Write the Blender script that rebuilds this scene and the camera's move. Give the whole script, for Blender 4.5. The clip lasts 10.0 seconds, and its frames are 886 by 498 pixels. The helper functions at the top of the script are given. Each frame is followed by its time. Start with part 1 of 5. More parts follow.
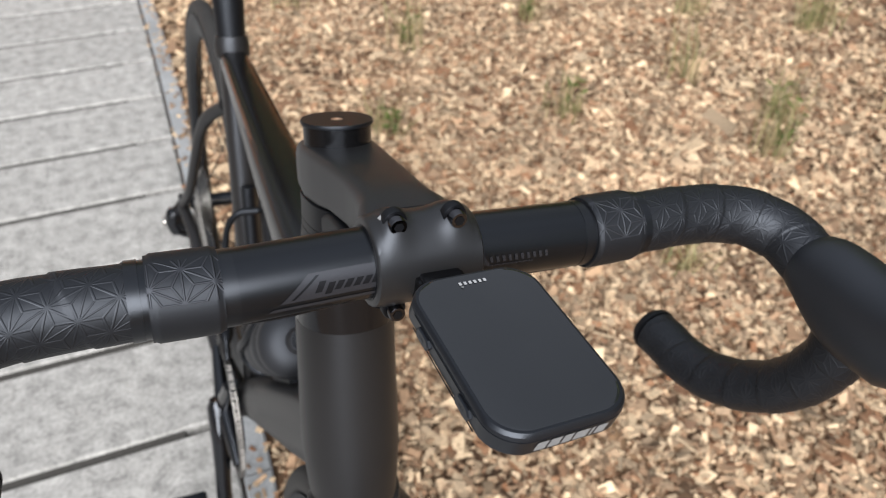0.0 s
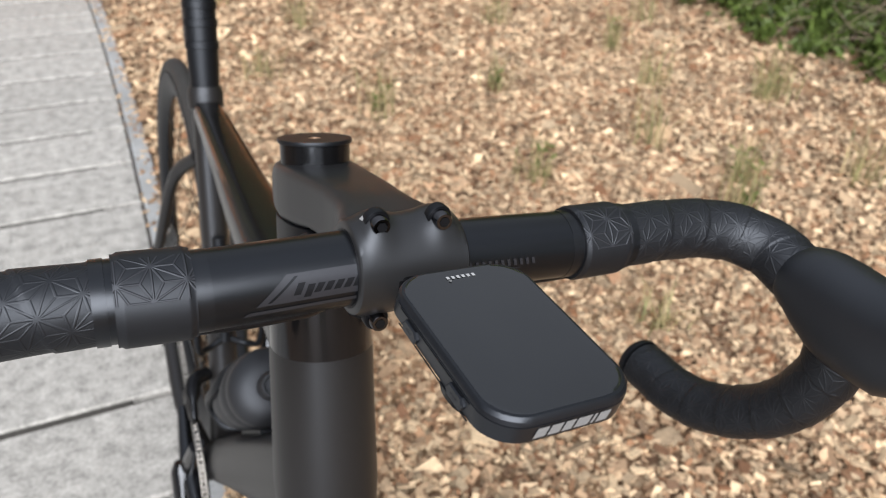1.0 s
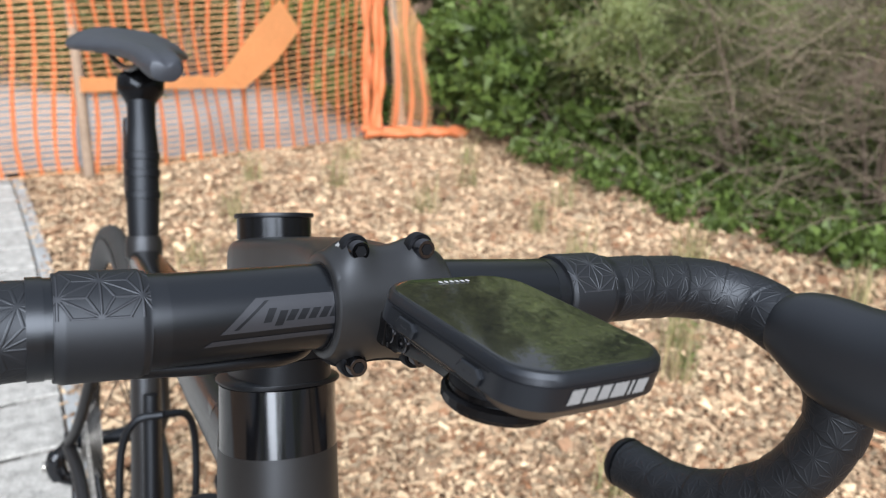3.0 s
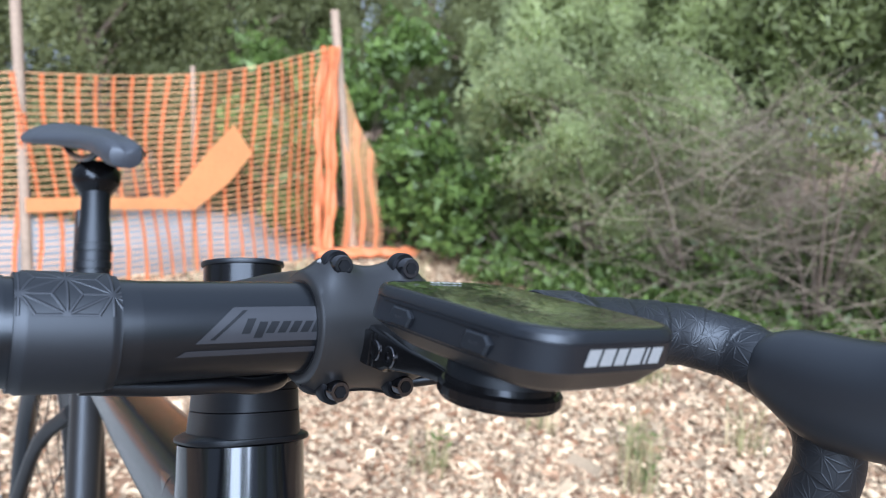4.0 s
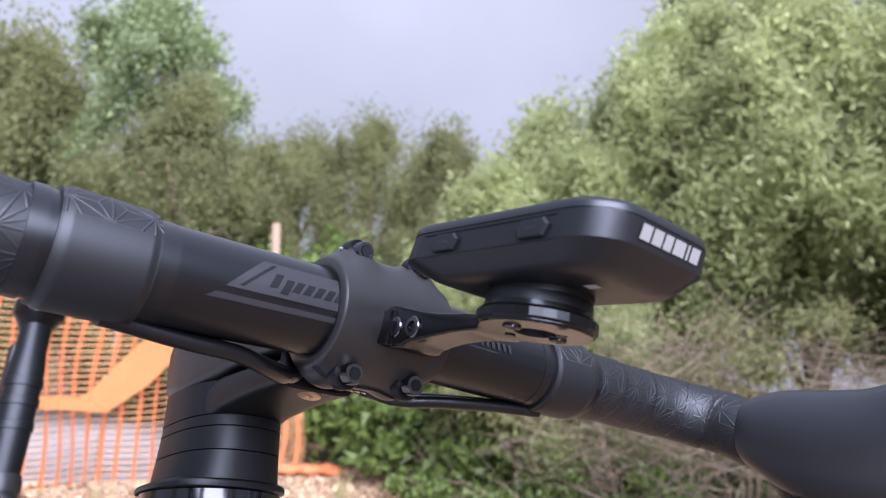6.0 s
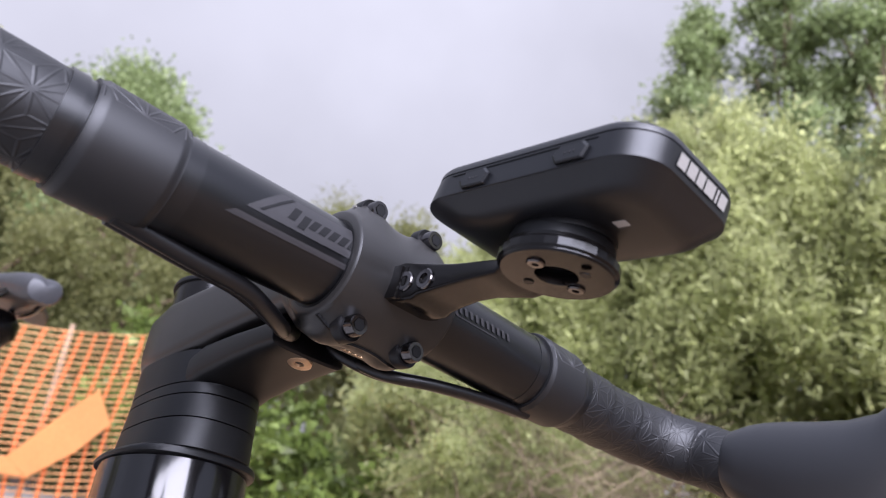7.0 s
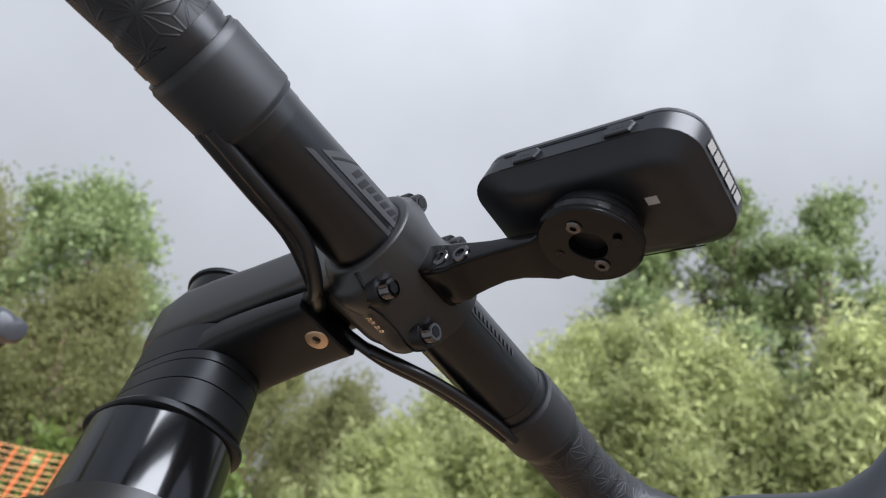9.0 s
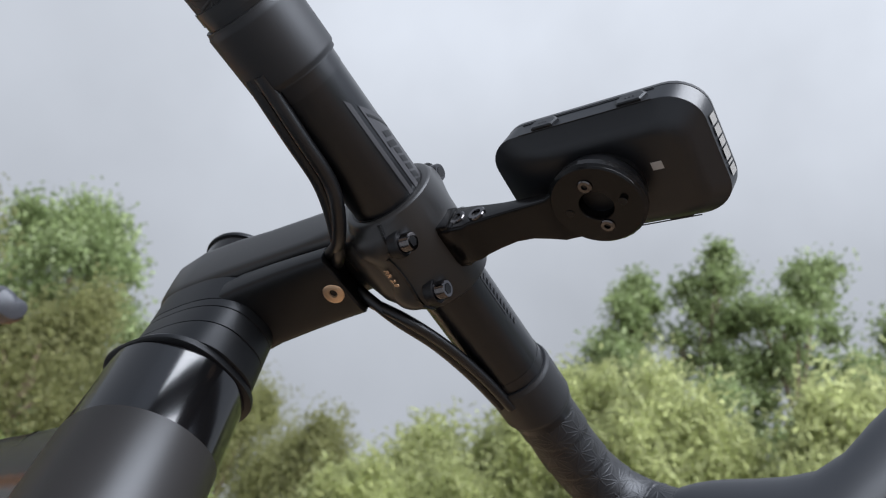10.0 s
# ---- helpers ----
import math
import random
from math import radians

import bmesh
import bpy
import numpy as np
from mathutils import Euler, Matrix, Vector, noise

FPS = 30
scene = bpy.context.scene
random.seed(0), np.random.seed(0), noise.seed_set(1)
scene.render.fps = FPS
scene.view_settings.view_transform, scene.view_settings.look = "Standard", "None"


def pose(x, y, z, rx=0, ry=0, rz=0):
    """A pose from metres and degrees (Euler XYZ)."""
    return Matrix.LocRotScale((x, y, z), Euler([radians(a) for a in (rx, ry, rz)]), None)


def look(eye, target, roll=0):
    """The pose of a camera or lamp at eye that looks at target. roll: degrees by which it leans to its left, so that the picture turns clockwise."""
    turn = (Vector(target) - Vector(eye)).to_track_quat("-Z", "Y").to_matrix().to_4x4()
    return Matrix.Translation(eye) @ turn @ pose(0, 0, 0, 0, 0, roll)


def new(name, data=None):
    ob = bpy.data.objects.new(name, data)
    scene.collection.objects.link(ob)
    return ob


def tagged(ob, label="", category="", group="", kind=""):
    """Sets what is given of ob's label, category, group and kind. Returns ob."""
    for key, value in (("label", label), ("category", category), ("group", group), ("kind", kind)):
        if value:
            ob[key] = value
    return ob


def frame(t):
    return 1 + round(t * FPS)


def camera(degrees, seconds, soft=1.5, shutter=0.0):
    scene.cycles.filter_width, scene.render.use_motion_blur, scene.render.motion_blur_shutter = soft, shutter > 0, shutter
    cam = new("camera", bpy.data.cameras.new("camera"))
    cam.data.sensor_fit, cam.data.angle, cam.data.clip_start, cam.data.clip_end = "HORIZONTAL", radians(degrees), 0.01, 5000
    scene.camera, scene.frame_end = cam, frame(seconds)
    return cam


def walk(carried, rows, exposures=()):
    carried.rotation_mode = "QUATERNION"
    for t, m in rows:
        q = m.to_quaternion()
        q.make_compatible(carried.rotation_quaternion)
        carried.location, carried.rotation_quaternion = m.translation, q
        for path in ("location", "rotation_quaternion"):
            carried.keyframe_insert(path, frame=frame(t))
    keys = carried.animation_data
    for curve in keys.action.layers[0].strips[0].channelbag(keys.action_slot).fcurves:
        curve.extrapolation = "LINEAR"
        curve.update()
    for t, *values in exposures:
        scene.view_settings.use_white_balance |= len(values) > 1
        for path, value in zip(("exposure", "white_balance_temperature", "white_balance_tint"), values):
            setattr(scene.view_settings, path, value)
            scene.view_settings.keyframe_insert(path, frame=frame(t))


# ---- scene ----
cam = camera(61.9, 10.0, soft=1.1)
PATH = [
    (0, (-0.094, -0.242, 1.14), (0.509, 1.155, -0.158), 1.7),
    (0.5, (-0.099, -0.248, 1.126), (0.559, 1.192, -0.097), 2.3),
    (1, (-0.102, -0.248, 1.108), (0.617, 1.232, -0.029), 2.7),
    (1.5, (-0.106, -0.249, 1.092), (0.663, 1.266, 0.037), 2.6),
    (2, (-0.112, -0.247, 1.071), (0.706, 1.312, 0.122), 2.4),
    (2.5, (-0.117, -0.251, 1.054), (0.771, 1.346, 0.241), 2.3),
    (4, (-0.133, -0.245, 0.994), (0.985, 1.382, 0.672), 2.7),
    (4.5, (-0.139, -0.248, 0.971), (1.027, 1.37, 0.811), 2.5),
    (5, (-0.145, -0.243, 0.948), (1.053, 1.358, 0.965), 2.7),
    (5.5, (-0.153, -0.24, 0.929), (1.07, 1.336, 1.083), 3.7),
    (6, (-0.162, -0.238, 0.907), (1.081, 1.301, 1.204), 5.3),
    (7.5, (-0.166, -0.213, 0.836), (1.075, 1.182, 1.553), 13.2),
    (8, (-0.168, -0.21, 0.818), (1.03, 1.137, 1.684), 15.5),
    (8.5, (-0.168, -0.21, 0.799), (1.003, 1.107, 1.744), 17.3),
    (9, (-0.171, -0.209, 0.78), (0.975, 1.083, 1.788), 19.1),
    (9.5, (-0.17, -0.209, 0.762), (0.955, 1.061, 1.82), 20.9),
    (10, (-0.171, -0.209, 0.739), (0.931, 1.036, 1.85), 22.7),
]
walk(cam, [(t, look(eye, target, roll)) for t, eye, target, roll in PATH],
     [(0.0, -0.26, 6350, 11), (1.5, -0.16, 6400, 11), (2.5, -0.07, 6400, 10), (4.0, 0.36, 5250, 9), (5.0, 0.54, 5250, 13), (6.0, 0.5, 5750, 24), (7.5, 0.44, 6300, 22), (8.5, 0.26, 6350, 13), (10.0, 0.05, 6250, 11)])
cam.data.dof.use_dof = True
cam.data.dof.focus_distance = 0.285
cam.data.dof.aperture_fstop = 15.0

# ---- sky and light: bright overcast day ----
world = bpy.data.worlds.new("overcast_sky")
scene.world = world
world.use_nodes = True
wn, wl = world.node_tree.nodes, world.node_tree.links
wn.clear()
SUN_EL, SUN_AZ = 33.0, 205.0
w_out = wn.new("ShaderNodeOutputWorld")
w_bg = wn.new("ShaderNodeBackground")
w_sky = wn.new("ShaderNodeTexSky")
w_sky.sky_type = "NISHITA"
w_sky.sun_disc = False
w_sky.sun_elevation = radians(SUN_EL)
w_sky.sun_rotation = radians(SUN_AZ)
w_sky.air_density, w_sky.dust_density = 1.0, 4.0
w_grey = wn.new("ShaderNodeHueSaturation")
w_grey.inputs["Saturation"].default_value = 0.12
w_tc = wn.new("ShaderNodeTexCoord")
w_noise = wn.new("ShaderNodeTexNoise")
w_noise.inputs["Scale"].default_value = 1.7
w_noise.inputs["Detail"].default_value = 5.0
w_ramp = wn.new("ShaderNodeMapRange")
w_ramp.inputs["From Min"].default_value, w_ramp.inputs["From Max"].default_value = 0.3, 0.7
w_ramp.inputs["To Min"].default_value, w_ramp.inputs["To Max"].default_value = 7.2, 10.2
w_cloud = wn.new("ShaderNodeMix")
w_cloud.data_type = "RGBA"
w_cloud.inputs["Factor"].default_value = 0.88
w_white = wn.new("ShaderNodeMix")
w_white.data_type = "RGBA"
w_white.blend_type = "MULTIPLY"
w_white.inputs["Factor"].default_value = 1.0
w_white.inputs["A"].default_value = (0.89, 0.935, 1.0, 1)
wl.new(w_tc.outputs["Generated"], w_noise.inputs["Vector"])
wl.new(w_noise.outputs["Fac"], w_ramp.inputs["Value"])
wl.new(w_ramp.outputs["Result"], w_white.inputs["B"])
wl.new(w_sky.outputs["Color"], w_grey.inputs["Color"])
wl.new(w_grey.outputs["Color"], w_cloud.inputs["A"])
# an overcast sky is brightest overhead
w_sep = wn.new("ShaderNodeSeparateXYZ")
w_up = wn.new("ShaderNodeMapRange")
w_up.inputs["To Min"].default_value, w_up.inputs["To Max"].default_value = 1.2, 3.3
w_pow = wn.new("ShaderNodeMath")
w_pow.operation, w_pow.use_clamp = "POWER", True
w_pow.inputs[1].default_value = 2.4
w_low = wn.new("ShaderNodeClamp")
w_grad = wn.new("ShaderNodeMix")
w_grad.data_type, w_grad.blend_type = "RGBA", "MULTIPLY"
w_grad.inputs["Factor"].default_value = 1.0
wl.new(w_tc.outputs["Generated"], w_sep.inputs["Vector"])
wl.new(w_sep.outputs["Z"], w_low.inputs["Value"])
wl.new(w_low.outputs["Result"], w_pow.inputs[0])
wl.new(w_pow.outputs["Value"], w_up.inputs["Value"])
wl.new(w_white.outputs["Result"], w_grad.inputs["A"])
wl.new(w_up.outputs["Result"], w_grad.inputs["B"])
wl.new(w_grad.outputs["Result"], w_cloud.inputs["B"])
wl.new(w_cloud.outputs["Result"], w_bg.inputs["Color"])
w_bg.inputs["Strength"].default_value = 0.044
wl.new(w_bg.outputs["Background"], w_out.inputs["Surface"])

sun = new("sun", bpy.data.lights.new("sun", "SUN"))
sun.data.energy, sun.data.angle, sun.data.color = 11.5, radians(60), (1.0, 0.97, 0.925)
sun.matrix_world = look((2.0 * math.sin(radians(SUN_AZ)), 2.0 * math.cos(radians(SUN_AZ)), 2.0 * math.tan(radians(SUN_EL))), (0, 0, 0))

# ---- materials ----
def material(name, colour, rough=0.5, metal=0.0, vary=0.15, grain=400.0, coarse=None, bump=0.1, coat=0.0, island=0.0, obj_random=0.0, transl=0.0, specular=0.5, colour2=None, tinted=False):
    """A principled material with fine grain and coarse stains on object coordinates, in metres."""
    m = bpy.data.materials.new(name)
    m.use_nodes = True
    n, l = m.node_tree.nodes, m.node_tree.links
    p = n["Principled BSDF"]
    p.inputs["Roughness"].default_value, p.inputs["Metallic"].default_value = rough, metal
    p.inputs["Coat Weight"].default_value, p.inputs["Coat Roughness"].default_value = coat, 0.08
    p.inputs["Specular IOR Level"].default_value = specular
    if tinted:
        p.inputs["Specular Tint"].default_value = (0.78, 0.86, 1.0, 1)
    tc = n.new("ShaderNodeTexCoord")
    fine = n.new("ShaderNodeTexNoise")
    fine.inputs["Scale"].default_value, fine.inputs["Detail"].default_value = grain, 4
    big = n.new("ShaderNodeTexNoise")
    big.inputs["Scale"].default_value, big.inputs["Detail"].default_value = coarse or grain / 14, 3
    l.new(tc.outputs["Object"], fine.inputs["Vector"])
    l.new(tc.outputs["Object"], big.inputs["Vector"])
    add = n.new("ShaderNodeMath")
    add.operation = "ADD"
    l.new(fine.outputs["Fac"], add.inputs[0])
    l.new(big.outputs["Fac"], add.inputs[1])
    mr = n.new("ShaderNodeMapRange")
    mr.inputs["From Min"].default_value, mr.inputs["From Max"].default_value = 0.6, 1.4
    mr.inputs["To Min"].default_value, mr.inputs["To Max"].default_value = 1 - vary, 1 + vary
    l.new(add.outputs[0], mr.inputs["Value"])
    value = mr.outputs["Result"]
    rnd = None
    if island or obj_random:
        if island:
            g = n.new("ShaderNodeNewGeometry")
            rnd = g.outputs["Random Per Island"]
        else:
            g = n.new("ShaderNodeObjectInfo")
            rnd = g.outputs["Random"]
        r2 = n.new("ShaderNodeMapRange")
        k = island or obj_random
        r2.inputs["To Min"].default_value, r2.inputs["To Max"].default_value = 1 - k, 1 + k
        l.new(rnd, r2.inputs["Value"])
        mul = n.new("ShaderNodeMath")
        mul.operation = "MULTIPLY"
        l.new(value, mul.inputs[0])
        l.new(r2.outputs["Result"], mul.inputs[1])
        value = mul.outputs[0]
    tint = n.new("ShaderNodeMix")
    tint.data_type, tint.blend_type = "RGBA", "MULTIPLY"
    tint.inputs["Factor"].default_value = 1.0
    if colour2 and rnd is not None:
        two = n.new("ShaderNodeMix")
        two.data_type = "RGBA"
        two.inputs["A"].default_value, two.inputs["B"].default_value = (*colour, 1), (*colour2, 1)
        fr = n.new("ShaderNodeMath")
        fr.operation = "FRACT"
        m7 = n.new("ShaderNodeMath")
        m7.operation = "MULTIPLY"
        m7.inputs[1].default_value = 7.13
        l.new(rnd, m7.inputs[0])
        l.new(m7.outputs[0], fr.inputs[0])
        l.new(fr.outputs[0], two.inputs["Factor"])
        l.new(two.outputs["Result"], tint.inputs["A"])
    elif colour2:
        two = n.new("ShaderNodeMix")
        two.data_type = "RGBA"
        two.inputs["A"].default_value, two.inputs["B"].default_value = (*colour, 1), (*colour2, 1)
        st = n.new("ShaderNodeMapRange")
        st.inputs["From Min"].default_value, st.inputs["From Max"].default_value = 0.4, 0.62
        l.new(big.outputs["Fac"], st.inputs["Value"])
        l.new(st.outputs["Result"], two.inputs["Factor"])
        l.new(two.outputs["Result"], tint.inputs["A"])
    else:
        tint.inputs["A"].default_value = (*colour, 1)
    l.new(value, tint.inputs["B"])
    l.new(tint.outputs["Result"], p.inputs["Base Color"])
    if bump:
        b = n.new("ShaderNodeBump")
        b.inputs["Strength"].default_value, b.inputs["Distance"].default_value = bump, 0.3 / grain
        l.new(fine.outputs["Fac"], b.inputs["Height"])
        l.new(b.outputs["Normal"], p.inputs["Normal"])
    if transl:
        t = n.new("ShaderNodeBsdfTranslucent")
        l.new(tint.outputs["Result"], t.inputs["Color"])
        mix = n.new("ShaderNodeMixShader")
        mix.inputs["Fac"].default_value = transl
        l.new(p.outputs["BSDF"], mix.inputs[1])
        l.new(t.outputs["BSDF"], mix.inputs[2])
        l.new(mix.outputs["Shader"], n["Material Output"].inputs["Surface"])
    return m


M_BAR = material("satin_black_alloy", (0.0022, 0.0024, 0.0030), 0.28, 0.0, 0.1, 900, 30, 0.03, specular=0.5, tinted=True)
M_STEM = material("matte_black_alloy", (0.0100, 0.0100, 0.0106), 0.40, 0.0, 0.1, 1400, 25, 0.06, specular=0.5, tinted=True)
M_COVER = material("matte_black_plastic", (0.0019, 0.0021, 0.0028), 0.44, 0.0, 0.1, 1200, 25, 0.06, specular=0.34, tinted=True)
M_BOLT = material("black_oxide_steel", (0.10, 0.10, 0.11), 0.16, 1.0, 0.2, 900, 60, 0.05)
M_STEEL = material("bare_steel", (0.55, 0.53, 0.50), 0.25, 1.0, 0.15, 900, 60, 0.05)
M_BRASS = material("bronzed_washer", (0.55, 0.40, 0.28), 0.35, 0.8, 0.15, 900, 60, 0.05)
M_ANOD = material("anodised_black", (0.0030, 0.0029, 0.0032), 0.2, 0.0, 0.1, 1500, 50, 0.02, specular=0.24, tinted=True)
M_GPS = material("grey_black_resin", (0.0042, 0.0048, 0.0065), 0.38, 0.0, 0.08, 2500, 40, 0.05, specular=0.5, tinted=True)
M_GLASS = material("display_glass", (0.008, 0.0086, 0.0098), 0.02, 0.0, 0.05, 500, 30, 0.0, coat=0.5, specular=0.6, tinted=True)
M_WHITE = material("white_print", (0.145, 0.15, 0.158), 0.5, 0.0, 0.05, 900, 60, 0.0)
M_PALEPRINT = material("pale_grey_print", (0.30, 0.31, 0.33), 0.5, 0.0, 0.05, 900, 60, 0.0)
M_GREYPRINT = material("grey_print", (0.012, 0.012, 0.0145), 0.45, 0.0, 0.08, 900, 60, 0.02, tinted=True)
# black for print, and for shade put into sockets, pockets and gaps
M_PRINT_SHADE = material("black_print_and_recess_shade", (0.002, 0.002, 0.0025), 0.45, 0.0, 0.08, 900, 60, 0.02, specular=0.3, tinted=True)
def star_tape(name, lo, hi, line_sheen=0.15, relief=0.32):
    """Rubber tape embossed with a star lattice laid out on its UV, in metres, between two bounds round the bar."""
    m = material(name, (0.003, 0.0031, 0.0039), 0.50, 0.0, 0.12, 1500, 60, 0.0, specular=0.52, tinted=True)
    n, l = m.node_tree.nodes, m.node_tree.links
    p = n["Principled BSDF"]
    uv = n.new("ShaderNodeUVMap")
    sep = n.new("ShaderNodeSeparateXYZ")
    l.new(uv.outputs["UV"], sep.inputs["Vector"])

    def op(kind, a, b=None):
        q = n.new("ShaderNodeMath")
        q.operation = kind
        for i, v in enumerate((a, b)):
            if v is None:
                continue
            if isinstance(v, (int, float)):
                q.inputs[i].default_value = v
            else:
                l.new(v, q.inputs[i])
        return q.outputs[0]
    side = 0.0142
    best = None
    for ang, gap in [(a, side * 0.8660254) for a in (0, 60, 120)] + [(a, side / 2) for a in (30, 90, 150)]:
        c, s = math.cos(radians(ang)), math.sin(radians(ang))
        t = op("ADD", op("MULTIPLY", sep.outputs["X"], c), op("MULTIPLY", sep.outputs["Y"], s))
        d = op("MULTIPLY", op("ABSOLUTE", op("SUBTRACT", op("FRACT", op("ADD", op("DIVIDE", t, gap), 0.5)), 0.5)), gap)
        if ang % 60:
            # the short rays end where three of them meet, inside each triangle of the lattice
            odd = op("MODULO", op("ABSOLUTE", op("ROUND", op("DIVIDE", t, gap))), 2.0)
            along = op("SUBTRACT", op("MULTIPLY", sep.outputs["X"], s), op("MULTIPLY", sep.outputs["Y"], c))
            turns = op("SUBTRACT", op("DIVIDE", along, side * 1.7320508), op("MULTIPLY", odd, 0.5))
            off = op("ABSOLUTE", op("SUBTRACT", op("FRACT", op("ADD", turns, 0.5)), 0.5))
            d = op("ADD", d, op("GREATER_THAN", off, 0.3333))
        best = d if best is None else op("MINIMUM", best, d)
    line = n.new("ShaderNodeMapRange")
    line.interpolation_type = "SMOOTHSTEP"
    line.inputs["From Min"].default_value, line.inputs["From Max"].default_value = 0.00015, 0.00055
    line.inputs["To Min"].default_value, line.inputs["To Max"].default_value = 1.0, 0.0
    l.new(best, line.inputs["Value"])
    mask = line.outputs["Result"]
    if hi is not None:
        a = op("GREATER_THAN", sep.outputs["Y"], lo)
        b = op("LESS_THAN", sep.outputs["Y"], hi)
        mask = op("MULTIPLY", mask, op("MULTIPLY", a, b))
    base = p.inputs["Base Color"].links[0].from_socket
    # paler colour on the embossed lines stands for the sheen they catch
    mix = n.new("ShaderNodeMix")
    mix.data_type = "RGBA"
    mix.inputs["B"].default_value = (0.026, 0.027, 0.033, 1)
    l.new(op("MULTIPLY", mask, line_sheen), mix.inputs["Factor"])
    l.new(base, mix.inputs["A"])
    l.new(mix.outputs["Result"], p.inputs["Base Color"])
    b = n.new("ShaderNodeBump")
    b.inputs["Strength"].default_value, b.inputs["Distance"].default_value = relief, 0.0005
    l.new(mask, b.inputs["Height"])
    l.new(b.outputs["Normal"], p.inputs["Normal"])
    return m


M_TAPE = star_tape("black_star_tape", 0, None, 0.06, 0.36)
M_COLLAR = star_tape("black_star_tape_end", -0.0145, 0.0145, 0.42, 0.65)
M_COLLAR2 = star_tape("black_star_tape_first", -0.0145, 0.0145, 0.42, 0.65)
M_TRIM = material("finishing_tape", (0.0026, 0.0027, 0.0033), 0.31, 0.0, 0.08, 900, 60, 0.02, specular=0.55, tinted=True)
M_HOOD = material("ribbed_hood_rubber", (0.005, 0.0053, 0.0066), 0.44, 0.0, 0.1, 1800, 40, 0.12, specular=0.75, tinted=True)
M_HOSE = material("gloss_black_hose", (0.0022, 0.0023, 0.003), 0.33, 0.0, 0.08, 900, 60, 0.0, tinted=True)
M_FRAME = material("matte_bronze_black_paint", (0.0100, 0.0092, 0.0090), 0.4, 0.0, 0.1, 1600, 12, 0.02, specular=0.4, tinted=True)
M_SATIN = material("satin_bronze_black_paint", (0.0045, 0.0042, 0.0043), 0.22, 0.0, 0.1, 1600, 12, 0.01, specular=0.5, tinted=True)
M_GLOSS = material("gloss_black_paint", (0.0025, 0.0025, 0.003), 0.14, 0.0, 0.08, 900, 12, 0.0, coat=0.3, tinted=True)
M_SADDLE = material("saddle_cover", (0.022, 0.024, 0.030), 0.5, 0.0, 0.1, 1400, 30, 0.1, tinted=True)
M_TYRE = material("tyre_rubber", (0.014, 0.0135, 0.0135), 0.75, 0.0, 0.2, 700, 30, 0.2)
M_CHAIN = material("chain_steel", (0.28, 0.27, 0.26), 0.35, 1.0, 0.3, 900, 80, 0.1)
M_BOTTLE = material("bottle_plastic", (0.008, 0.008, 0.009), 0.52, 0.0, 0.1, 900, 30, 0.03, tinted=True)
M_SLAB = material("pale_granite_concrete", (0.25, 0.247, 0.24), 0.85, 0.0, 0.55, 130, 30, 0.4, obj_random=0.05)
M_KERB = material("grey_stone_edging", (0.22, 0.23, 0.24), 0.8, 0.0, 0.3, 150, 8, 0.4)
M_SOIL = material("brown_mulch_soil", (0.10, 0.055, 0.03), 0.95, 0.0, 0.6, 60, 4, 0.8, colour2=(0.20, 0.125, 0.07))
M_CHIP = material("wood_chip", (0.46, 0.352, 0.232), 0.8, 0.0, 0.42, 140, 5, 0.3, island=0.5, colour2=(0.13, 0.058, 0.026))
M_PATH = material("grey_paved_path", (0.20, 0.20, 0.21), 0.85, 0.0, 0.25, 30, 2, 0.3)
M_ORANGE = material("orange_plastic_mesh", (0.72, 0.27, 0.11), 0.5, 0.0, 0.12, 60, 4, 0.05, transl=0.55)
M_PALEORANGE = material("pale_orange_mesh_fold", (0.80, 0.46, 0.22), 0.55, 0.0, 0.1, 60, 4, 0.05, transl=0.5)
M_POST = material("weathered_wood_post", (0.20, 0.145, 0.105), 0.85, 0.0, 0.25, 60, 5, 0.4)
M_BARK = material("grey_brown_bark", (0.11, 0.080, 0.060), 0.9, 0.0, 0.35, 40, 4, 0.6)
M_TWIG = material("dead_twigs", (0.125, 0.098, 0.070), 0.9, 0.0, 0.3, 40, 4, 0.2, island=0.4)
M_LEAF = material("olive_green_leaves", (0.218, 0.23, 0.10), 0.6, 0.0, 0.3, 3, 0.9, 0.0, island=0.14, transl=0.78, colour2=(0.255, 0.275, 0.135))
M_LEAF2 = material("fresh_green_leaves", (0.082, 0.125, 0.028), 0.5, 0.0, 0.2, 8, 0.9, 0.0, island=0.4, transl=0.5, colour2=(0.125, 0.18, 0.045))
M_LEAF3 = material("dark_poplar_leaves", (0.15, 0.205, 0.09), 0.5, 0.0, 0.3, 3, 0.9, 0.0, island=0.2, transl=0.5, colour2=(0.20, 0.265, 0.12))
M_LEAF4 = material("grey_green_feathery_leaves", (0.345, 0.385, 0.178), 0.6, 0.0, 0.3, 3, 0.9, 0.0, island=0.14, transl=0.78, colour2=(0.395, 0.44, 0.235))
M_GRASS = material("grass_blades", (0.21, 0.24, 0.10), 0.6, 0.0, 0.2, 8, 2, 0.0, island=0.4, transl=0.5, colour2=(0.42, 0.33, 0.19))

# ---- mesh helpers ----
def part(name, bm, mat, parent=None, label="", smooth=40, matrix=None):
    """Links a bmesh as one mesh object under a thing or a part."""
    bmesh.ops.recalc_face_normals(bm, faces=bm.faces)
    me = bpy.data.meshes.new(name)
    bm.to_mesh(me)
    bm.free()
    return part_mesh(name, me, mat, parent, label, smooth, matrix)


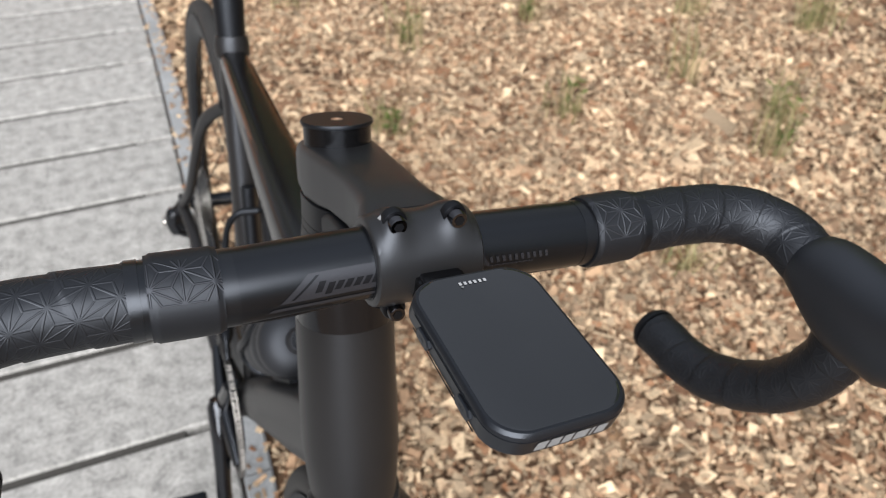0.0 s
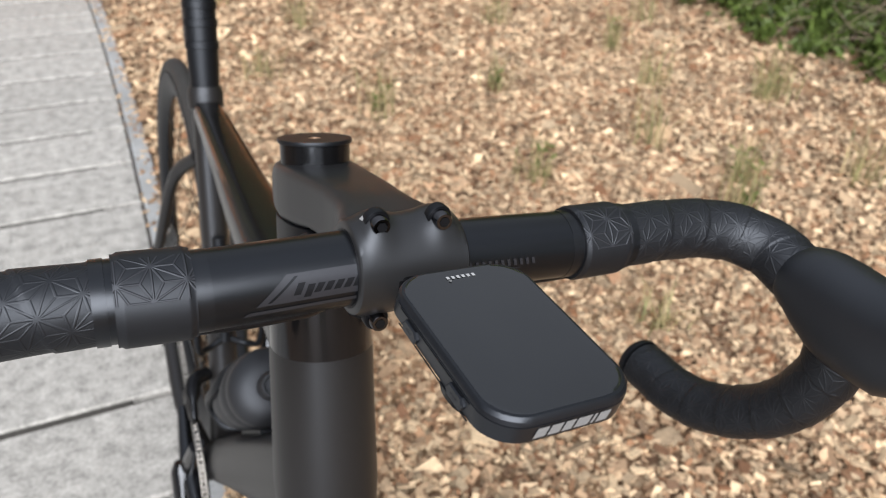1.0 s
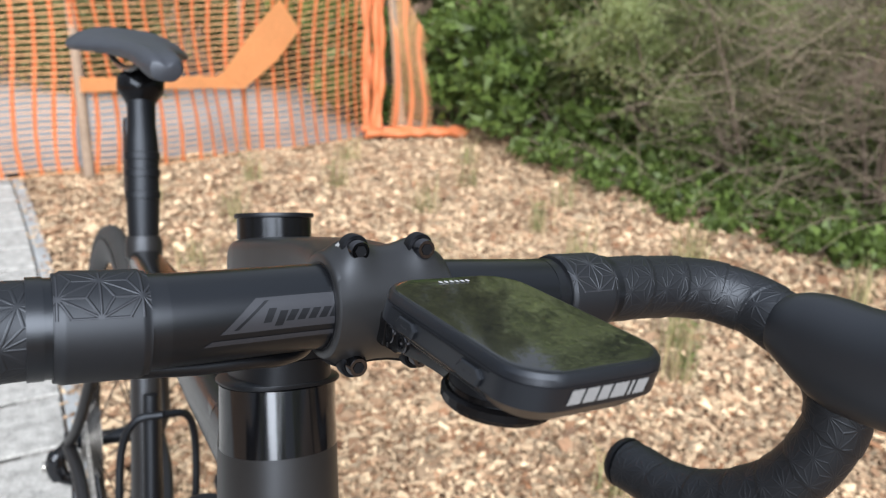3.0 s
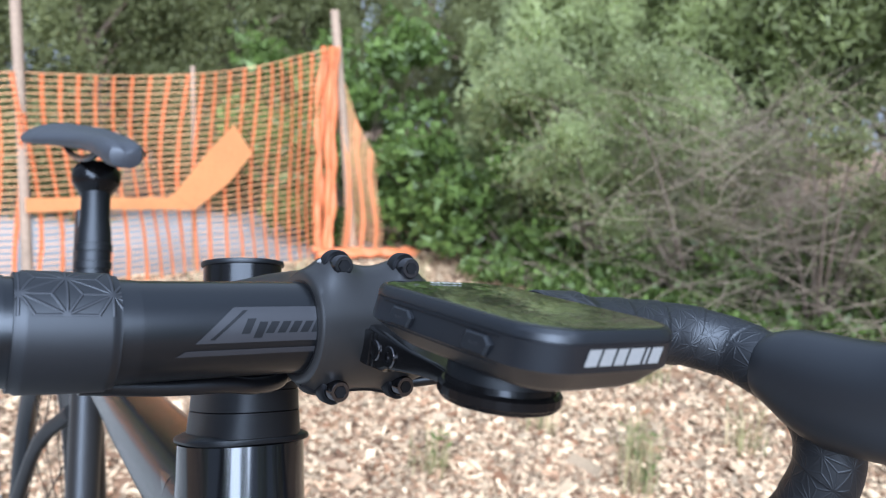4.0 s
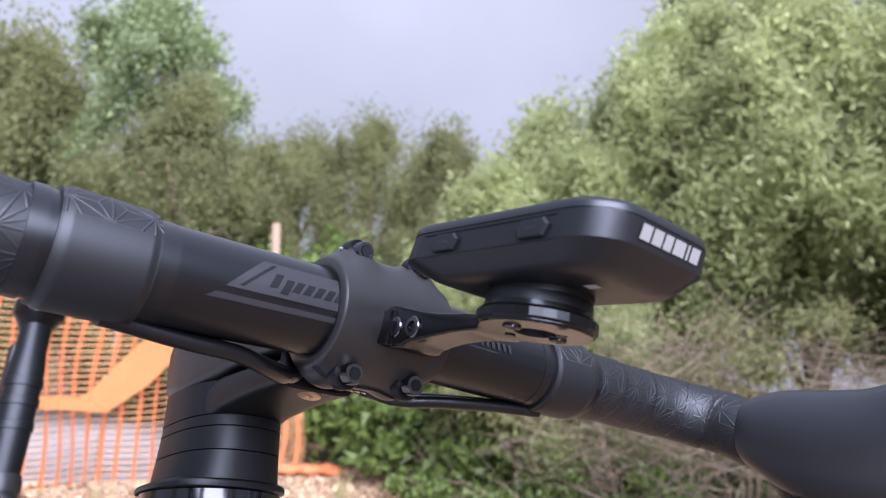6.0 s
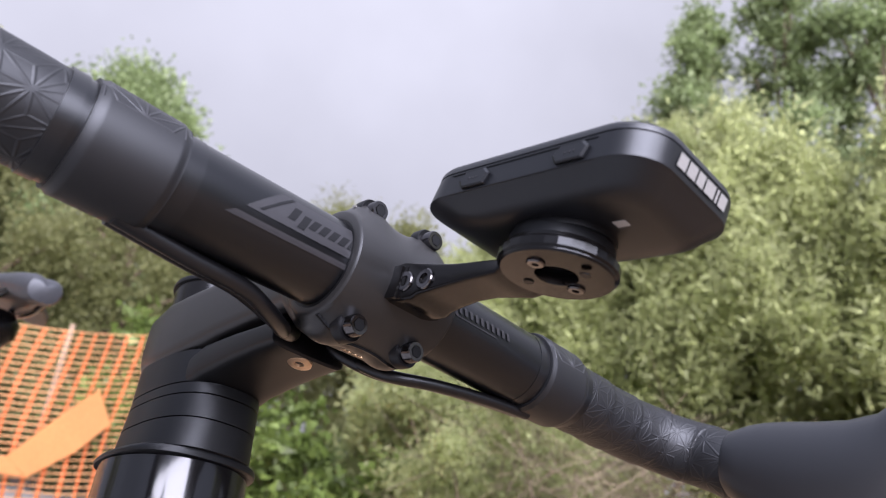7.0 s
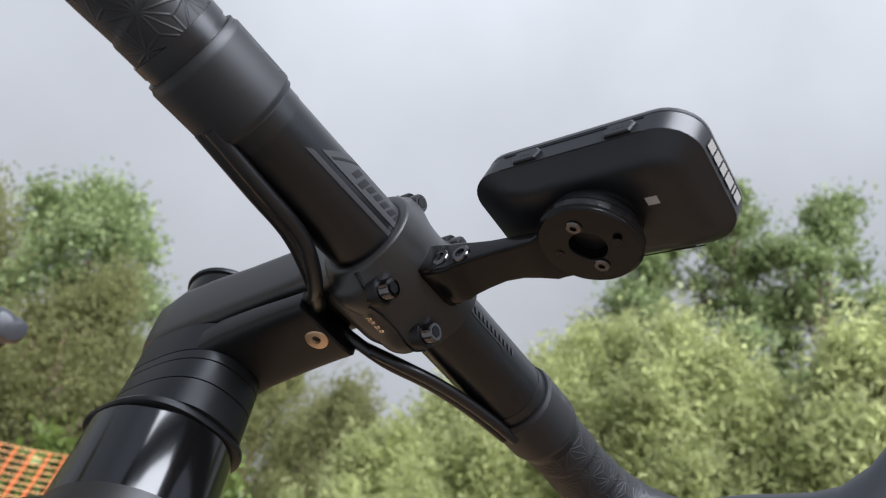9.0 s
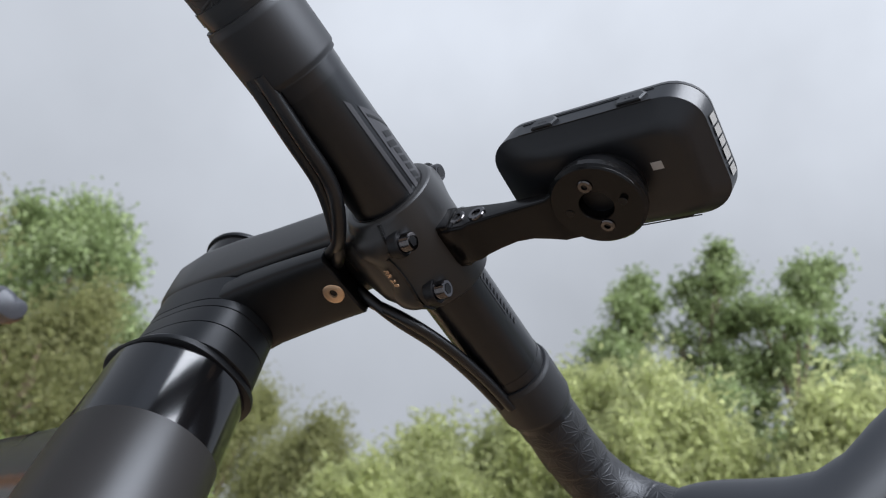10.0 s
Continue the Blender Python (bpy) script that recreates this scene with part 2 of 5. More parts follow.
def part_mesh(name, me, mat, parent=None, label="", smooth=40, matrix=None):
    me.materials.append(mat)
    if smooth:
        me.polygons.foreach_set("use_smooth", [True] * len(me.polygons))
        me.set_sharp_from_angle(angle=radians(smooth))
    ob = new(name, me)
    if parent is not None:
        ob.parent = parent
    if matrix is not None:
        ob.matrix_basis = matrix
    return tagged(ob, label)


def thing(name, matrix, label, category, group=""):
    ob = new(name)
    ob.empty_display_size = 0.05
    ob.matrix_world = matrix
    return tagged(ob, label, category, group)


def loft(rings, caps=True, bm=None):
    """Joins rings of points, all of one count, by quads."""
    bm = bm or bmesh.new()
    vs = [[bm.verts.new(p) for p in r] for r in rings]
    n = len(vs[0])
    for a, b in zip(vs, vs[1:]):
        for i in range(n):
            bm.faces.new((a[i], a[(i + 1) % n], b[(i + 1) % n], b[i]))
    if caps:
        bm.faces.new(vs[0])
        bm.faces.new(vs[-1])
    return bm


def sup(cx, cy, w, h, n=2.0, k=32, h2=None):
    """A superellipse outline; h2: half height on the other side."""
    out = []
    for i in range(k):
        a = 2 * math.pi * i / k
        c, s = math.cos(a), math.sin(a)
        hh = h if s >= 0 else (h2 or h)
        out.append((cx + w * math.copysign(abs(c) ** (2 / n), c), cy + hh * math.copysign(abs(s) ** (2 / n), s)))
    return out


def rrect(w, h, r, k=6):
    """A rounded rectangle outline, half sizes w and h."""
    out = []
    for sx, sy, a0 in ((1, 1, 0), (-1, 1, 90), (-1, -1, 180), (1, -1, 270)):
        for i in range(k + 1):
            a = radians(a0 + 90 * i / k)
            out.append((sx * (w - r) + r * math.cos(a), sy * (h - r) + r * math.sin(a)))
    return out


def frames_along(pts):
    pts = [Vector(p) for p in pts]
    tans = []
    for i in range(len(pts)):
        a, b = pts[max(i - 1, 0)], pts[min(i + 1, len(pts) - 1)]
        tans.append((b - a).normalized())
    up = Vector((0, 0, 1)) if abs(tans[0].z) < 0.9 else Vector((0, 1, 0))
    nrm = (up - tans[0] * up.dot(tans[0])).normalized()
    res = []
    for p, t in zip(pts, tans):
        nrm = (nrm - t * nrm.dot(t)).normalized()
        res.append((p, t, nrm, t.cross(nrm)))
    return res


def sweep(pts, radius, k=16, caps=True, bm=None):
    """A tube along pts. radius: a number, a list, or a function of (index, angle)."""
    rings = []
    for i, (p, t, u, v) in enumerate(frames_along(pts)):
        ring = []
        for j in range(k):
            a = 2 * math.pi * j / k
            r = radius(i, a) if callable(radius) else (radius[i] if isinstance(radius, (list, tuple)) else radius)
            ring.append(p + u * (r * math.cos(a)) + v * (r * math.sin(a)))
        rings.append(ring)
    return loft(rings, caps, bm)


def spline(ctrl, n):
    """Points along a Catmull-Rom curve through ctrl."""
    c = [Vector(p) for p in ctrl]
    c = [2 * c[0] - c[1]] + c + [2 * c[-1] - c[-2]]
    out, m = [], len(c) - 3
    for i in range(n + 1):
        f = i / n * m
        s = min(int(f), m - 1)
        t = f - s
        p0, p1, p2, p3 = c[s:s + 4]
        out.append(0.5 * (2 * p1 + (p2 - p0) * t + (2 * p0 - 5 * p1 + 4 * p2 - p3) * t * t + (3 * p1 - p0 - 3 * p2 + p3) * t ** 3))
    return out


def lathe(profile, origin=(0, 0, 0), axis=(0, 0, 1), k=32, caps=True):
    """Turns (radius, height) pairs about an axis."""
    q = Vector((0, 0, 1)).rotation_difference(Vector(axis).normalized())
    o = Vector(origin)
    return loft([[o + q @ Vector((r * math.cos(2 * math.pi * j / k), r * math.sin(2 * math.pi * j / k), h)) for j in range(k)] for r, h in profile], caps)


def box(bm, c, half, bevel=0.0, m=None):
    """A bevelled box added to bm."""
    b2 = bmesh.new()
    bmesh.ops.create_cube(b2, size=2)
    bmesh.ops.scale(b2, vec=half, verts=b2.verts)
    if bevel:
        bmesh.ops.bevel(b2, geom=list(b2.edges), offset=bevel, segments=2, affect="EDGES", profile=0.6)
    if m is not None:
        bmesh.ops.transform(b2, matrix=m, verts=b2.verts)
    bmesh.ops.translate(b2, vec=c, verts=b2.verts)
    me = bpy.data.meshes.new("tmp")
    b2.to_mesh(me)
    b2.free()
    bm.from_mesh(me)
    bpy.data.meshes.remove(me)
    return bm


def quads_mesh(name, verts, per=4):
    """A mesh of loose faces from an array of points, per points to a face."""
    v = np.asarray(verts, dtype=np.float32).reshape(-1, 3)
    me = bpy.data.meshes.new(name)
    me.vertices.add(len(v))
    me.vertices.foreach_set("co", v.ravel())
    me.loops.add(len(v))
    me.loops.foreach_set("vertex_index", np.arange(len(v), dtype=np.int32))
    me.polygons.add(len(v) // per)
    me.polygons.foreach_set("loop_start", np.arange(0, len(v), per, dtype=np.int32))
    me.update(calc_edges=True)
    return me


# ---- the ground, the paving and the bed ----
def kerb_x(y):
    """The paving's edge along the bed."""
    return -0.093 - 0.012 * (y - 2.0) ** 2 if y > 0 else -0.141 + 0.048 * y


bm = bmesh.new()
bmesh.ops.create_grid(bm, x_segments=8, y_segments=8, size=300)
bmesh.ops.translate(bm, vec=(0, 0, -0.06), verts=bm.verts)
tagged(part("ground", bm, M_SOIL, smooth=0), "brown earth reaching to the horizon", "ground", kind="structure")

# the bed: gently uneven, from the edging to the hedge
bm = bmesh.new()
NX, NY = 90, 90
rows_b = []
for j in range(NY + 1):
    y = -2.5 + 8.0 * j / NY
    row = []
    for i in range(NX + 1):
        x = kerb_x(y) + 0.05 + 5.5 * (i / NX) ** 1.3
        edge = min(1, i / 3)
        z = -0.012 + edge * (0.012 + 0.022 * noise.noise((x * 2.1, y * 2.1, 3.0)) + 0.02 * noise.noise((x * 0.7, y * 0.7, 9.0)))
        row.append(bm.verts.new((x, y, z)))
    rows_b.append(row)
for a, b in zip(rows_b, rows_b[1:]):
    for i in range(NX):
        bm.faces.new((a[i], a[i + 1], b[i + 1], b[i]))
tagged(part("mulch_bed", bm, M_SOIL, smooth=60), "planting bed covered with brown wood mulch", "bed", kind="structure")


def bed_z(x, y):
    return 0.022 * noise.noise((x * 2.1, y * 2.1, 3.0)) + 0.02 * noise.noise((x * 0.7, y * 0.7, 9.0))


def path_edge(x):
    """Where the cross path begins behind the bed."""
    return 4.37 + 0.08 * max(0.0, x) ** 2


def chips_mesh(count, x0, x1, y0, y1, lo, hi, seed):
    """Flat splintered chips lying at all angles on the bed."""
    rng = np.random.default_rng(seed)
    verts, faces = [], []
    made = 0
    while made < count:
        y = rng.uniform(y0, y1)
        x = rng.uniform(x0, x1)
        if x < kerb_x(y) + 0.06 or y > path_edge(x) - 0.02:
            made += 1
            continue
        made += 1
        ln = rng.uniform(lo, hi) * (1 + 1.2 * (rng.random() < 0.06))
        wd = ln * rng.uniform(0.25, 0.7)
        th = rng.uniform(0.0025, 0.006)
        m = Matrix.Translation((x, y, bed_z(x, y) + rng.uniform(0.001, 0.016))) @ Euler((rng.normal(0, 0.35), rng.normal(0, 0.35), rng.uniform(0, 6.283))).to_matrix().to_4x4()
        s1, s2 = rng.uniform(0.4, 1.0), rng.uniform(0.4, 1.0)
        o = len(verts)
        for px, py, pz in ((-ln / 2, -wd / 2 * s1, -th / 2), (ln / 2, -wd / 2, -th / 2), (ln / 2 * s2, wd / 2, -th / 2), (-ln / 2, wd / 2 * s2, -th / 2),
                           (-ln / 2, -wd / 2 * s1, th / 2), (ln / 2, -wd / 2, th / 2), (ln / 2 * s2, wd / 2, th / 2), (-ln / 2, wd / 2 * s2, th / 2)):
            verts.append(tuple(m @ Vector((px, py, pz))))
        for f in ((4, 5, 6, 7), (0, 1, 5, 4), (1, 2, 6, 5), (2, 3, 7, 6), (3, 0, 4, 7)):
            faces.append(tuple(o + i for i in f))
    me = bpy.data.meshes.new("wood_chips")
    me.from_pydata(verts, [], faces)
    return me


tagged(part_mesh("wood_chips", chips_mesh(36000, -0.15, 2.2, 0.0, 2.4, 0.009, 0.029, 4), M_CHIP, smooth=0), "pale splintered wood chips strewn over the bed", "wood chips", kind="stuff")
tagged(part_mesh("wood_chips", chips_mesh(28000, -0.2, 3.4, 2.4, 5.3, 0.013, 0.036, 5), M_CHIP, smooth=0), "pale splintered wood chips strewn over the bed", "wood chips", kind="stuff")
tagged(part_mesh("wood_chips", chips_mesh(6000, 2.2, 3.4, 0.0, 2.4, 0.016, 0.04, 6), M_CHIP, smooth=0), "pale splintered wood chips strewn over the bed", "wood chips", kind="stuff")
tagged(part_mesh("wood_chips", chips_mesh(4000, -0.7, 2.6, -2.0, 0.0, 0.022, 0.05, 7), M_CHIP, smooth=0), "pale splintered wood chips strewn over the bed", "wood chips", kind="stuff")

tagged(part_mesh("wood_chips", chips_mesh(16000, -0.12, 1.5, 0.1, 1.4, 0.006, 0.018, 9), M_CHIP, smooth=0), "small splintered wood chips strewn over the bed", "wood chips", kind="stuff")
tagged(part_mesh("wood_chips", chips_mesh(900, -0.1, 2.2, 0.1, 3.2, 0.030, 0.062, 8), M_CHIP, smooth=0), "large pale wood chips and splinters on the bed", "wood chips", kind="stuff")

def strays_mesh(count, seed):
    """Single chips kicked onto the edging."""
    rng = random.Random(seed)
    verts, faces = [], []
    for k in range(count):
        y = rng.uniform(0.2, 4.2)
        x = kerb_x(y) + 0.05 - 0.06 * rng.random() ** 2.2
        ln, wd, th = rng.uniform(0.008, 0.022), rng.uniform(0.004, 0.010), rng.uniform(0.002, 0.004)
        m = Matrix.Translation((x, y, 0.0105)) @ Euler((rng.gauss(0, 0.08), rng.gauss(0, 0.08), rng.uniform(0, 6.283))).to_matrix().to_4x4()
        o = len(verts)
        for pz in (-th / 2, th / 2):
            for px, py in ((-ln / 2, -wd / 3), (ln / 2, -wd / 2), (ln / 3, wd / 2), (-ln / 2, wd / 3)):
                verts.append(tuple(m @ Vector((px, py, pz))))
        faces += [tuple(o + i for i in f) for f in ((4, 5, 6, 7), (0, 1, 5, 4), (1, 2, 6, 5), (2, 3, 7, 6), (3, 0, 4, 7))]
    me = bpy.data.meshes.new("stray_chips")
    me.from_pydata(verts, [], faces)
    return me


tagged(part_mesh("stray_chips", strays_mesh(420, 11), M_CHIP, smooth=0), "stray wood chips lying on the stone edging", "wood chips", kind="stuff")

# paving: long slabs, laid across, ending at the edging
pavement = tagged(new("pavement"), "pale grey slabs laid in courses", "pavement", kind="structure")
STEP = 0.2597
for i in range(-13, 24):
    y0 = 0.943 + STEP * i
    y1 = y0 + STEP - 0.018
    if y1 > 4.4:
        break
    bm = bmesh.new()
    xa, xb = kerb_x(y0) - 0.006, kerb_x(y1) - 0.006
    base = [(-2.6, y0), (xa, y0), (xb, y1), (-2.6, y1)]
    low = [bm.verts.new((x, y, -0.05)) for x, y in base]
    top = [bm.verts.new((x, y, 0.0)) for x, y in base]
    bm.faces.new(top)
    for a in range(4):
        bm.faces.new((low[a], low[(a + 1) % 4], top[(a + 1) % 4], top[a]))
    bmesh.ops.bevel(bm, geom=[e for e in bm.edges if all(v.co.z > -0.01 for v in e.verts)], offset=0.004, segments=1, affect="EDGES")
    part("slab", bm, M_SLAB, pavement, smooth=0)
bm = bmesh.new()
box(bm, (-1.45, 0.9, -0.0305), (1.25, 3.5, 0.025))
part("bedding", bm, material("joint_sand", (0.035, 0.033, 0.03), 0.95, 0.0, 0.3, 80, 5, 0.3), pavement, smooth=0)

# the edging between paving and bed
edging = tagged(new("kerb"), "narrow grey stone edging beside the bed", "kerb", kind="structure")
for i in range(9):
    ys = [-2.4 + 0.735 * (i + f) for f in (0.0, 0.25, 0.5, 0.75, 0.994)]
    prof = ((0.0, -0.05), (0.0, 0.004), (0.004, 0.008), (0.046, 0.008), (0.05, 0.004), (0.05, -0.05))
    part("edging_stone", loft([[(kerb_x(y) + px, y, pz) for px, pz in prof] for y in ys]), M_KERB, edging, smooth=0)

# the cross path behind the bed
bm = bmesh.new()
vs = [bm.verts.new((x, path_edge(x), -0.004)) for x in (-2.6, -0.1, 0.6, 1.2, 1.8, 2.3, 2.8)] + [bm.verts.new((x, 9.0, -0.004)) for x in (2.8, -2.6)]
bm.faces.new(vs)
r = bmesh.ops.extrude_face_region(bm, geom=list(bm.faces))
bmesh.ops.translate(bm, vec=(0, 0, 0.03), verts=[v for v in r["geom"] if isinstance(v, bmesh.types.BMVert)])
tagged(part("path", bm, M_PATH, smooth=0), "grey paved cross path behind the bed", "path", kind="structure")

M_STRAND = material("pale_mesh_strand", (0.62, 0.33, 0.16), 0.55, 0.0, 0.1, 60, 4, 0.0)

# ---- fence of orange mesh on wooden posts ----
def post(x, y, h, r, lean, label):
    ob = thing("fence_post", pose(x, y, bed_z(x, y) - 0.03, 0, lean, 0), label, "fence post", "fence posts")
    part("shaft", sweep([(0, 0, 0), (0.004, 0.002, h * 0.5), (0, 0, h - 0.01), (0, 0, h)], [r, r * 0.97, r * 0.93, r * 0.8], 12), M_POST, ob)
    return ob


FA0, FB0 = Vector((0.22, 4.08, 0)), Vector((2.24, 4.65, 0))
post(FA0.x, FA0.y, 1.75, 0.028, 0, "weathered round wooden fence post")
post(2.42, 4.66, 1.82, 0.034, -6.3, "weathered round wooden fence post at the mesh's end")
post(1.20, 4.52, 1.33, 0.017, 0, "weathered round wooden fence post behind the mesh")


def mesh_net(a, b, ha, hb, wide, name, label, seed):
    """A net of broad upright bands and thin cross strands, waving a little."""
    rng = random.Random(seed)
    net = thing(name, Matrix.Identity(4), label, "safety fence")
    length = (b - a).length
    d = (b - a).normalized()
    out = Vector((d.y, -d.x, 0))

    def at(s, z):
        f = s / length
        h = ha + (hb - ha) * f - 0.09 * math.sin(math.pi * f)
        w = 0.035 * math.sin(s * 5.1 + z * 2.0) + 0.02 * math.sin(s * 11 + 4 * z)
        return a + d * (s + 0.03 * math.sin(z * 5 + s * 2)) + out * w + Vector((0, 0, 0.03 + z * h))
    s = 0.02
    while s < length:
        bm = bmesh.new()
        n = 14
        vs = [[bm.verts.new(at(s + k * wide * (0.75 + 0.25 * rng.random()), i / n) + out * (0.002 * k)) for k in (0, 1)] for i in range(n + 1)]
        for p, q in zip(vs, vs[1:]):
            bm.faces.new((p[0], p[1], q[1], q[0]))
        bmesh.ops.solidify(bm, geom=list(bm.faces), thickness=0.002)
        part("band", bm, M_ORANGE, net)
        s += 0.098 * (0.88 + 0.24 * rng.random())
    rows_n = 34
    for k in range(rows_n + 1):
        z = k / rows_n
        pts = [at(length * i / 50, z) for i in range(51)]
        part("strand", sweep(pts, 0.0027, 5), M_STRAND, net)
    return net


mesh_net(FA0, FB0, 1.14, 1.50, 0.025, "safety_net", "orange plastic barrier mesh strung between posts", 3)
mesh_net(FA0 + Vector((-2.2, 0.3, 0)), FA0 + Vector((-0.03, 0, 0)), 1.10, 1.14, 0.025, "safety_net", "orange plastic barrier mesh strung beside the paving", 4)
mesh_net(FB0 + Vector((0.06, 0.03, 0)), FB0 + Vector((0.36, -0.05, 0)), 1.40, 0.70, 0.040, "safety_net", "loose orange end of barrier mesh", 5)

# gathered mesh at the end post and on the ground
def bundle(pts, rad, seed, label):
    rng = random.Random(seed)
    b = thing("mesh_bundle", Matrix.Identity(4), label, "barrier mesh")
    for k in range(9):
        off = Vector((rng.uniform(-1, 1), rng.uniform(-1, 1), rng.uniform(-0.3, 0.6))) * rad
        sp = spline([Vector(p) + off * (0.6 + 0.6 * rng.random()) + Vector((rng.uniform(-1, 1), rng.uniform(-1, 1), 0)) * rad * 0.3 for p in pts], 20)
        part("fold", sweep(sp, [rad * (0.28 + 0.16 * math.sin(i * 1.3 + k)) for i in range(21)], 8), M_ORANGE, b)
    return b


bundle([FB0 + Vector((-0.06, -0.03, 1.5)), FB0 + Vector((-0.08, -0.03, 1.0)), FB0 + Vector((-0.07, -0.04, 0.5)), FB0 + Vector((-0.10, -0.06, 0.08))], 0.07, 2, "gathered orange barrier mesh hanging at the post")
bundle([FB0 + Vector((-0.15, -0.08, 0.06)), FB0 + Vector((0.15, -0.12, 0.05)), FB0 + Vector((0.35, -0.16, 0.05)), FB0 + Vector((0.58, -0.20, 0.04))], 0.06, 7, "crumpled orange barrier mesh lying on the ground")

# a broad pale band folded across the mesh
fold = thing("mesh_band", Matrix.Identity(4), "broad pale orange band folded across the barrier mesh", "barrier band")
d = (FB0 - FA0).normalized()
o = Vector((d.y, -d.x, 0)) * 0.07
strips = [[(-0.02, 0.475, 0.55), (0.35, 0.47, 0.54), (0.75, 0.45, 0.52), (0.86, 0.44, 0.54)], [(0.86, 0.44, 0.54), (1.10, 0.60, 0.80), (1.27, 0.78, 0.96)]]
for n_s, strip in enumerate(strips):
    bm = bmesh.new()
    vs = []
    for s, z0, z1 in strip:
        p = FA0 + d * s + o * (1 + 0.08 * n_s)
        k = 0.07 if s > 0.8 else 0.0
        vs.append([bm.verts.new(p + d * k + Vector((0, 0, z0))), bm.verts.new(p - d * k + Vector((0, 0, z1)))])
    for a, b in zip(vs, vs[1:]):
        bm.faces.new((a[0], a[1], b[1], b[0]))
    bmesh.ops.solidify(bm, geom=list(bm.faces), thickness=0.004)
    part("band", bm, M_PALEORANGE, fold)

# ---- trees and shrubs ----
def leaves(centres, radii, count, size, seed, long=1.6, flat=0.8, soft=False):
    """Loose pointed leaves scattered in clumps."""
    rng = np.random.default_rng(seed)
    idx = rng.integers(0, len(centres), count)
    c, r = np.asarray(centres)[idx], np.asarray(radii)[idx]
    v = rng.normal(size=(count, 3))
    v /= np.linalg.norm(v, axis=1)[:, None]
    rad = rng.random(count) ** 0.42 if not soft else np.minimum(np.abs(rng.normal(0, 0.55, count)), 1.2)
    p = c + v * (rad * r)[:, None] * np.array([1, 1, flat])
    a = rng.normal(size=(count, 3)) + v * 0.6
    a /= np.linalg.norm(a, axis=1)[:, None]
    b = np.cross(a, rng.normal(size=(count, 3)))
    b /= np.linalg.norm(b, axis=1)[:, None] + 1e-9
    s = size * rng.uniform(0.55, 1.3, count)[:, None]
    return np.stack([p - a * s * long / 2 - b * s * 0.5, p - a * s * long / 2 + b * s * 0.5, p + a * s * long / 2], axis=1)


def tree(x, y, h, spread, base, mat, seed, n_leaves, size, label, lobes=26, long=1.6, trunk_r=0.09, tall=1.0):
    """A tapered trunk with limbs and a crown of many leaf clumps."""
    rng = random.Random(seed)
    t = thing("tree", pose(x, y, -0.06), label, "tree")
    lean = Vector((rng.uniform(-0.3, 0.3), rng.uniform(-0.3, 0.3), 0))
    top = Vector((0, 0, h * 0.9)) + lean
    path = spline([(0, 0, 0), Vector((0.06, 0.03, h * 0.3)), lean * 0.5 + Vector((0, 0, h * 0.6)), top], 16)
    part("trunk", sweep(path, [trunk_r * (1.15 - 0.95 * i / 16) for i in range(17)], 10), M_BARK, t)
    centres, radii = [], []
    for i in range(lobes):
        z = base + (h - base) * ((i + rng.random()) / lobes)
        f = (z - base) / (h - base)
        w = spread * (math.sin(math.pi * min(1, 0.18 + 0.80 * f)) ** 0.7) * (1 - 0.25 * f * tall)
        a = rng.uniform(0, 6.283)
        d = w * rng.uniform(0.35, 1.0)
        c = Vector((d * math.cos(a), d * math.sin(a), z)) + lean * f
        centres.append(c)
        radii.append(spread * rng.uniform(0.20, 0.38) * (30 / max(30, lobes)) ** 0.33)
        if i % (lobes // 14 or 1) == 0:
            k = min(15, max(1, int(16 * (z - 0.15 * h) / (h * 0.9))))
            p0 = path[k]
            part("limb", sweep(spline([p0, p0.lerp(c, 0.5) + Vector((0, 0, 0.08)), c], 8), [trunk_r * 0.42 * (1 - 0.09 * j) for j in range(9)], 7), M_BARK, t)
    me = quads_mesh("crown", leaves(centres, radii, n_leaves * 2, size * 0.72, seed, long, 0.9 if mat is M_LEAF3 else 1.7, True), 3)
    part_mesh("crown", me, mat, t, "", 0)
    return t


def polar(az, dist):
    return -0.15 + dist * math.sin(radians(az)), -0.25 + dist * math.cos(radians(az))


def height(el, dist, eye=0.95):
    return eye + dist * math.tan(radians(el))


